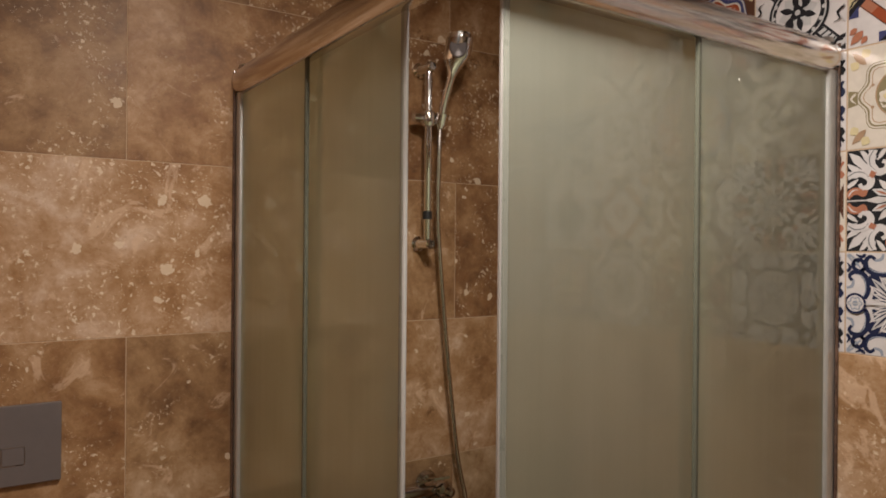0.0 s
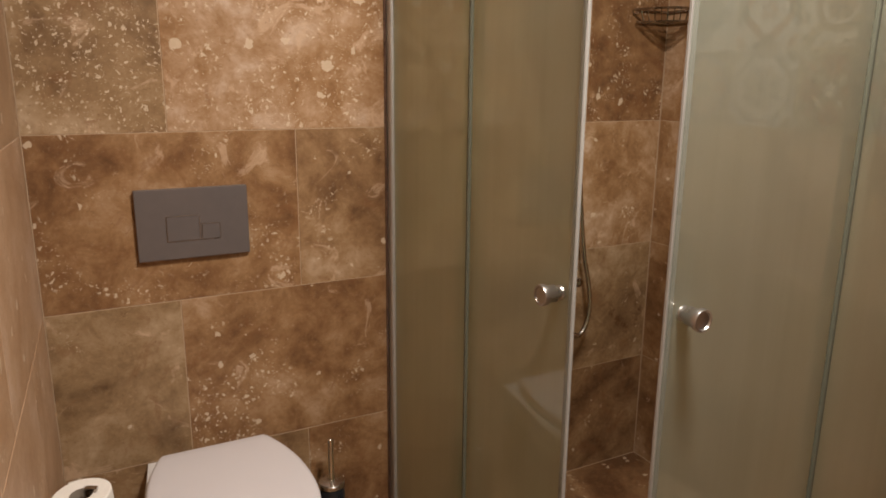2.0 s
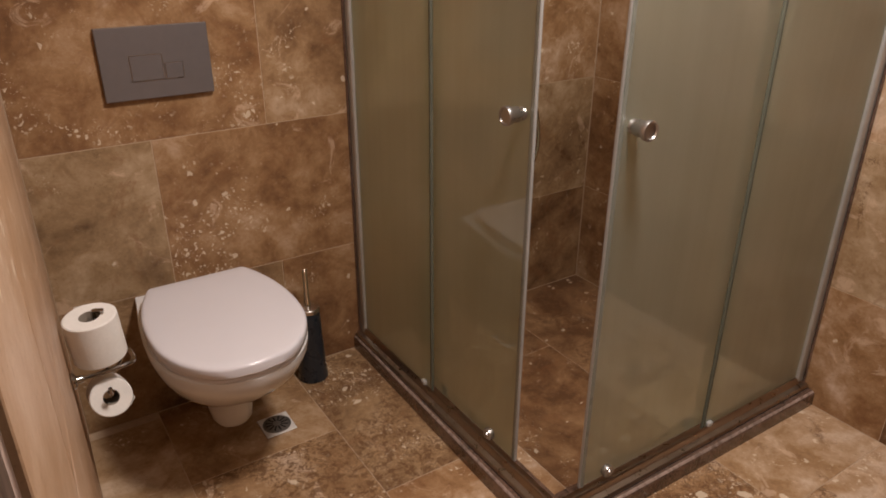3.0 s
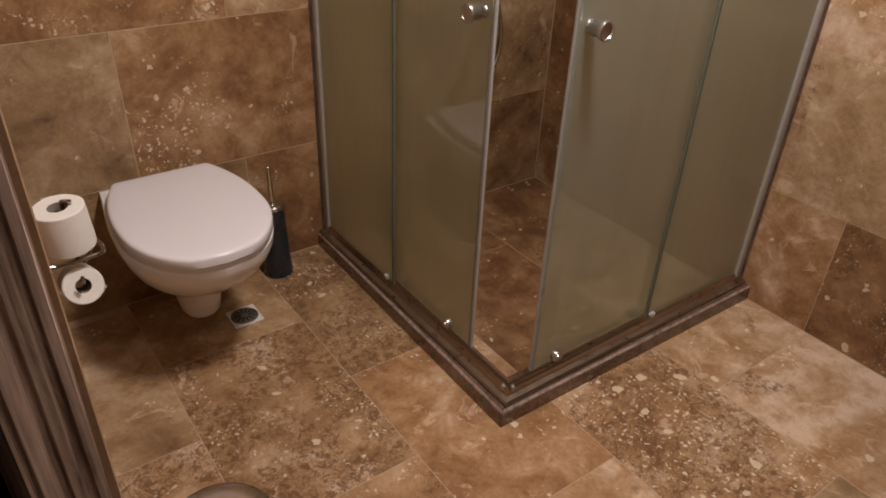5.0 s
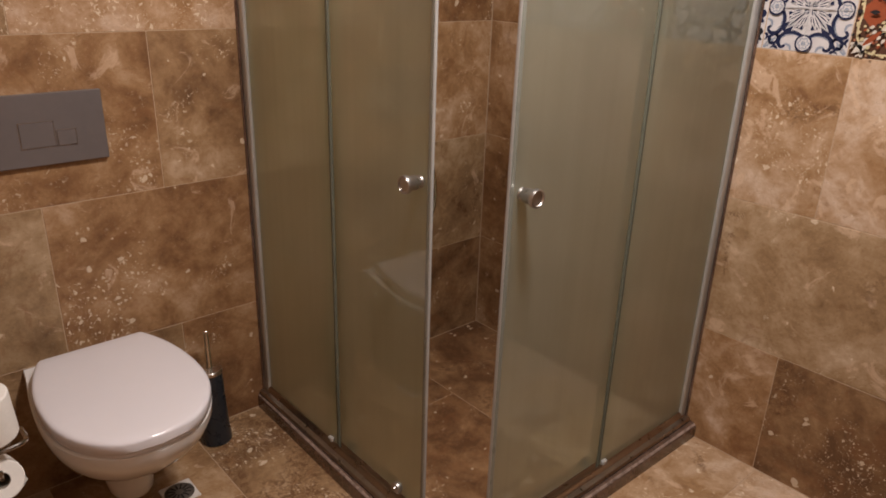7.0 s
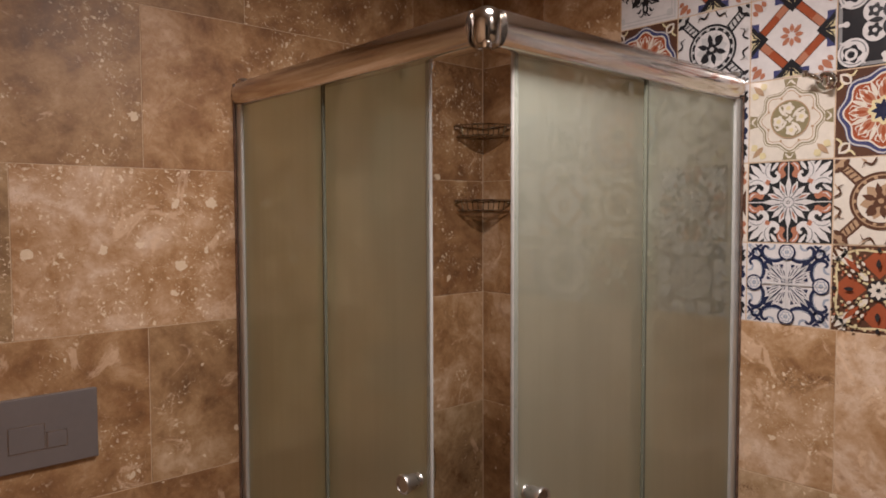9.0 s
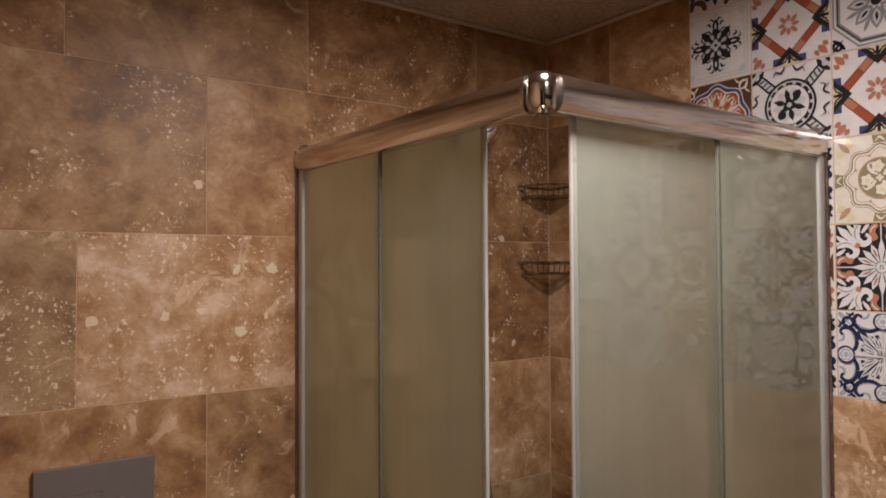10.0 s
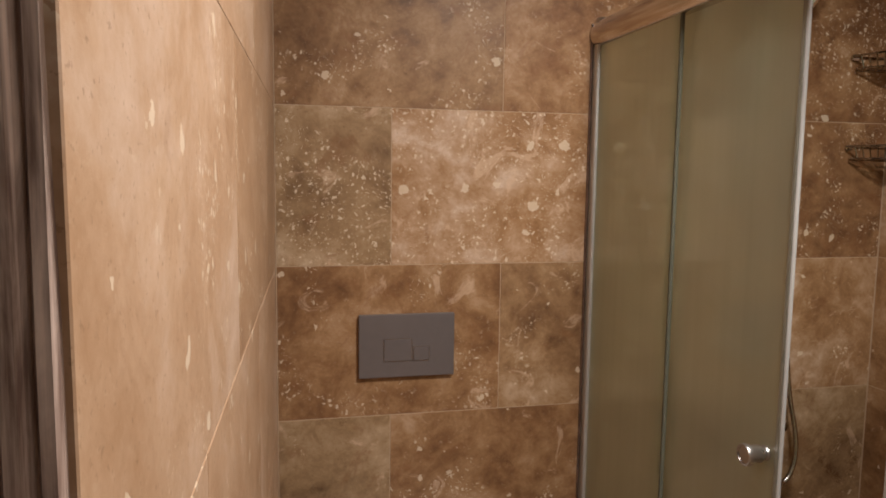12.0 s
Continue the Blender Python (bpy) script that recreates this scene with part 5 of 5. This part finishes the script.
def brown_lace():
    p = Print("cream")
    p.ring(0.66, 0.16, "brown", lobes=4, depth=0.08)
    p.petals(0.06, 0.5, 0.13, "rust", 8)
    p.turned([(0.97, 0.36), (0.80, 0.0), (0.97, -0.36)], "brown", 4)
    p.layer()
    p.stroke([(0.97, 0.50), (0.84, 0.62), (0.97, 0.80)], 0.15, "rust", mirror=True)
    p.petals(0.95, 1.3, 0.14, "brown", 4, D)
    return p


PITCH = 0.1972
KINDS = {"b": blue_star, "k": black_scroll, "r": beige_rosette, "d": red_diamond, "o": grey_octagon, "c": red_carpet, "f": lambda: ring_flower("black", "silver"), "n": lambda: ring_flower("brown", "tan"),
         "m": medallion, "q": black_curls, "t": tan_circle, "s": grey_star, "w": wine_scroll, "y": navy_lace, "z": brown_lace}
# columns from the shower outwards, rows from below upwards
COLUMNS = ["kbomsw", "yzyfdk", "bkrdob", "cnmqtr", "odfzkm", "msbrdn", "kcqoyf", "bnrdsm", "kqtfdb"]
printed = {}


def wall_print(col, row):
    y0, z0 = -0.732 - PITCH * (col - 1), 1.1265 + PITCH * row
    kind = COLUMNS[col][row]
    cut_x = (-HALF + 0.0205) if col == 0 else None
    cut_y = (H - 0.003 - (z0 + PITCH / 2)) if z0 + PITCH > H else None
    key = (kind, cut_x, cut_y)
    if key not in printed:
        printed[key] = KINDS[kind]().done("printed_tile", cut_x, cut_y)
    ob = new("patterned_tile", printed[key])
    c = Vector((0.0, y0 - PITCH / 2, z0 + PITCH / 2))
    m = Matrix(((0, 0, -1, c.x), (-1, 0, 0, c.y), (0, 1, 0, c.z), (0, 0, 0, 1)))
    ob.parent = wall_east
    ob.matrix_local = m
    return ob


for col in range(9):
    for row in range(6):
        wall_print(col, row)


# ---- travertine tiles ----
rng = random.Random(7)
sizes = {}


def slab(w, h, material):
    key = (round(w, 3), round(h, 3), material.name)
    if key not in sizes:
        bm = box(bmesh.new(), (-w / 2, -h / 2, -0.010), (w / 2, h / 2, 0.0), 0.0009, 1)
        sizes[key] = mesh_of("travertine_tile", bm, material, 20)
    return sizes[key]


def stone(wall, u0, u1, v0, v1, place, look_of=None):
    """A tile between u0..u1 and v0..v1 of a wall's own axes; look_of: tone, cream filling, speckle, olive."""
    gap = 0.0015
    ob = new("travertine_tile", slab(u1 - u0 - gap, v1 - v0 - gap, PALESTONE if wall is wall_west else STONE))
    ob.parent = wall
    ob.matrix_local = place((u0 + u1) / 2, (v0 + v1) / 2)
    if look_of is None:
        look_of = (rng.uniform(0.36, 0.66), rng.uniform(0.25, 0.75), rng.uniform(0.1, 0.5), rng.choice((0, 0, 0.2, 0.7)))
    ob.color = look_of
    return ob


def north(u, v):
    return Matrix(((1, 0, 0, u), (0, 0, -1, 0), (0, 1, 0, v), (0, 0, 0, 1)))


def east(u, v):
    return Matrix(((0, 0, -1, 0), (-1, 0, 0, -u), (0, 1, 0, v), (0, 0, 0, 1)))


def west(u, v):
    p = Vector((X_L, 0, 0)) + LEFT_DIR * u
    d, n = -LEFT_DIR, LEFT_NORMAL
    return Matrix(((d.x, 0, n.x, p.x), (d.y, 0, n.y, p.y), (0, 1, 0, v), (0, 0, 0, 1)))


def ground(u, v):
    return Matrix.Translation((u, v, 0))


def course(wall, place, cuts, v0, v1, looks=()):
    for i, (a, b) in enumerate(zip(cuts, cuts[1:])):
        stone(wall, a, b, v0, v1, place, looks[i] if i < len(looks) else None)


ROWS_Z = [0.0, 0.357, 0.745, 1.1265, 1.5085, 1.893, H - 0.001]
xl = X_L + 0.001
course(wall_north, north, [xl, -1.140, -0.570, -0.001], *ROWS_Z[0:2], [(0.42, 0.40, 0.2, 0.55), (0.42, 0.30, 0.4, 0.1), (0.30, 0.3, 0.3, 0.4)])
course(wall_north, north, [xl, -1.4275, -0.857, -0.287, -0.001], *ROWS_Z[1:3], [(0.56, 0.28, 0.18, 0.70), (0.50, 0.45, 0.25, 0.12), (0.48, 0.3, 0.3, 0.5), (0.50, 0.30, 0.35, 0.6)])
course(wall_north, north, [xl, -1.1440, -0.573, -0.001], *ROWS_Z[2:4], [(0.46, 0.45, 0.30, 0.10), (0.50, 0.35, 0.15, 0.35), (0.58, 0.45, 0.2, 0.1)])
course(wall_north, north, [xl, -1.4270, -0.857, -0.286, -0.001], *ROWS_Z[3:5], [(0.55, 0.80, 0.18, 0.62), (0.70, 0.85, 0.22, 0.0), (0.5, 0.5, 0.3, 0.2), (0.32, 0.60, 0.40, 0.15)])
course(wall_north, north, [xl, -1.1465, -0.573, -0.001], *ROWS_Z[4:6], [(0.44, 0.50, 0.30, 0.30), (0.42, 0.50, 0.30, 0.05), (0.36, 0.75, 0.55, 0.1)])
course(wall_north, north, [xl, -1.4550, -0.880, -0.310, -0.001], *ROWS_Z[5:7], [(0.40, 0.5, 0.3, 0.1), (0.46, 0.30, 0.2, 0.3), (0.38, 0.65, 0.45, 0.1), (0.40, 0.4, 0.4, 0.1)])

ye = -Y_B - 0.001
course(wall_east, east, [0.001, 0.560, 1.133, 1.703, ye], *ROWS_Z[0:2], [(0.45, 0.3, 0.3, 0.2), (0.52, 0.35, 0.25, 0.05), (0.26, 0.55, 0.60, 0.35)])
course(wall_east, east, [0.001, 0.285, 0.855, 1.425, ye], *ROWS_Z[1:3], [(0.36, 0.3, 0.4, 0.1), (0.46, 0.4, 0.3, 0.3), (0.60, 0.40, 0.35, 0.55)])
course(wall_east, east, [0.001, 0.570, 1.1400, 1.710, ye], *ROWS_Z[2:4], [(0.52, 0.4, 0.3, 0.1), (0.66, 0.45, 0.50, 0.10), (0.72, 0.25, 0.10, 0.05)])
course(wall_east, east, [0.001, 0.285, 0.5535], *ROWS_Z[3:5])
course(wall_east, east, [0.001, 0.5535], *ROWS_Z[4:6], [(0.46, 0.3, 0.2, 0.0)])
course(wall_east, east, [0.001, 0.270, 0.5535], *ROWS_Z[5:7], [(0.38, 0.3, 0.3, 0.0), (0.50, 0.4, 0.2, 0.0)])

end = -JAMB * math.sqrt(1 + SKEW ** 2) + 0.003
for k, (v0, v1) in enumerate(zip(ROWS_Z, ROWS_Z[1:])):
    cuts = [0.001, 0.30, 0.87, end] if k % 2 else [0.001, 0.57, 1.14, end]
    looks = [(rng.uniform(0.68, 0.76), 0.45, 0.05, 0.0) for _ in cuts]
    if k == 3:
        looks = [(0.54, 0.45, 0.3, 0.3), (0.60, 0.6, 0.1, 0.1), (0.78, 0.60, 0.0, 0.0)]
    course(wall_west, west, cuts, v0, v1, looks)

# floor: columns of tiles along the room
def lay(cuts, u0, u1, looks=()):
    for i, (a, b) in enumerate(zip(cuts, cuts[1:])):
        stone(floor, u0, u1, a, b, ground, looks[i] if i < len(looks) else None)


lay([Y_B, -1.735, -1.165, -0.597, -0.030], -1.790, -1.5310, [(0.60, 0.3, 0.3, 0.2), (0.62, 0.35, 0.75, 0.1), (0.60, 0.35, 0.85, 0.1), (0.56, 0.30, 0.30, 0.45)])
lay([Y_B, -2.040, -1.470, -0.900, -0.330, -0.001], -1.5310, -1.1530, [None, None, (0.58, 0.5, 0.7, 0.1), (0.60, 0.55, 0.95, 0.25), (0.50, 0.3, 0.25, 0.3)])
lay([Y_B, -2.290, -1.720, -1.149, -0.598, -0.001], -1.1530, -0.7900, [None, None, (0.60, 0.4, 0.25, 0.05), (0.50, 0.40, 0.30, 0.0), (0.40, 0.6, 1.0, 0.45)])
# tones 0.26 and 0.20: darker shower tiles, with shade behind the glass included
lay([Y_B, -2.035, -1.465, -0.897, -0.325, -0.001], -0.7900, -0.4120, [None, None, (0.62, 0.95, 0.9, 0.15), (0.26, 0.4, 0.4, 0.1), (0.20, 0.4, 0.6, 0.2)])
lay([Y_B, -1.715, -1.143, -0.572, -0.001], -0.4120, -0.0010, [None, (0.80, 0.45, 0.35, 0.10), (0.66, 0.50, 0.45, 0.20), (0.20, 0.4, 0.6, 0.2)])

# plain tiles on the wall behind
def south(u, v):
    return Matrix(((-1, 0, 0, u), (0, 0, 1, Y_B), (0, 1, 0, v), (0, 0, 0, 1)))


for k, (v0, v1) in enumerate(zip(ROWS_Z, ROWS_Z[1:])):
    course(wall_south, south, [left_at(Y_B) + 0.002, -1.42, -0.85, -0.28, -0.001] if k % 2 else [left_at(Y_B) + 0.002, -1.14, -0.57, -0.001], v0, v1)
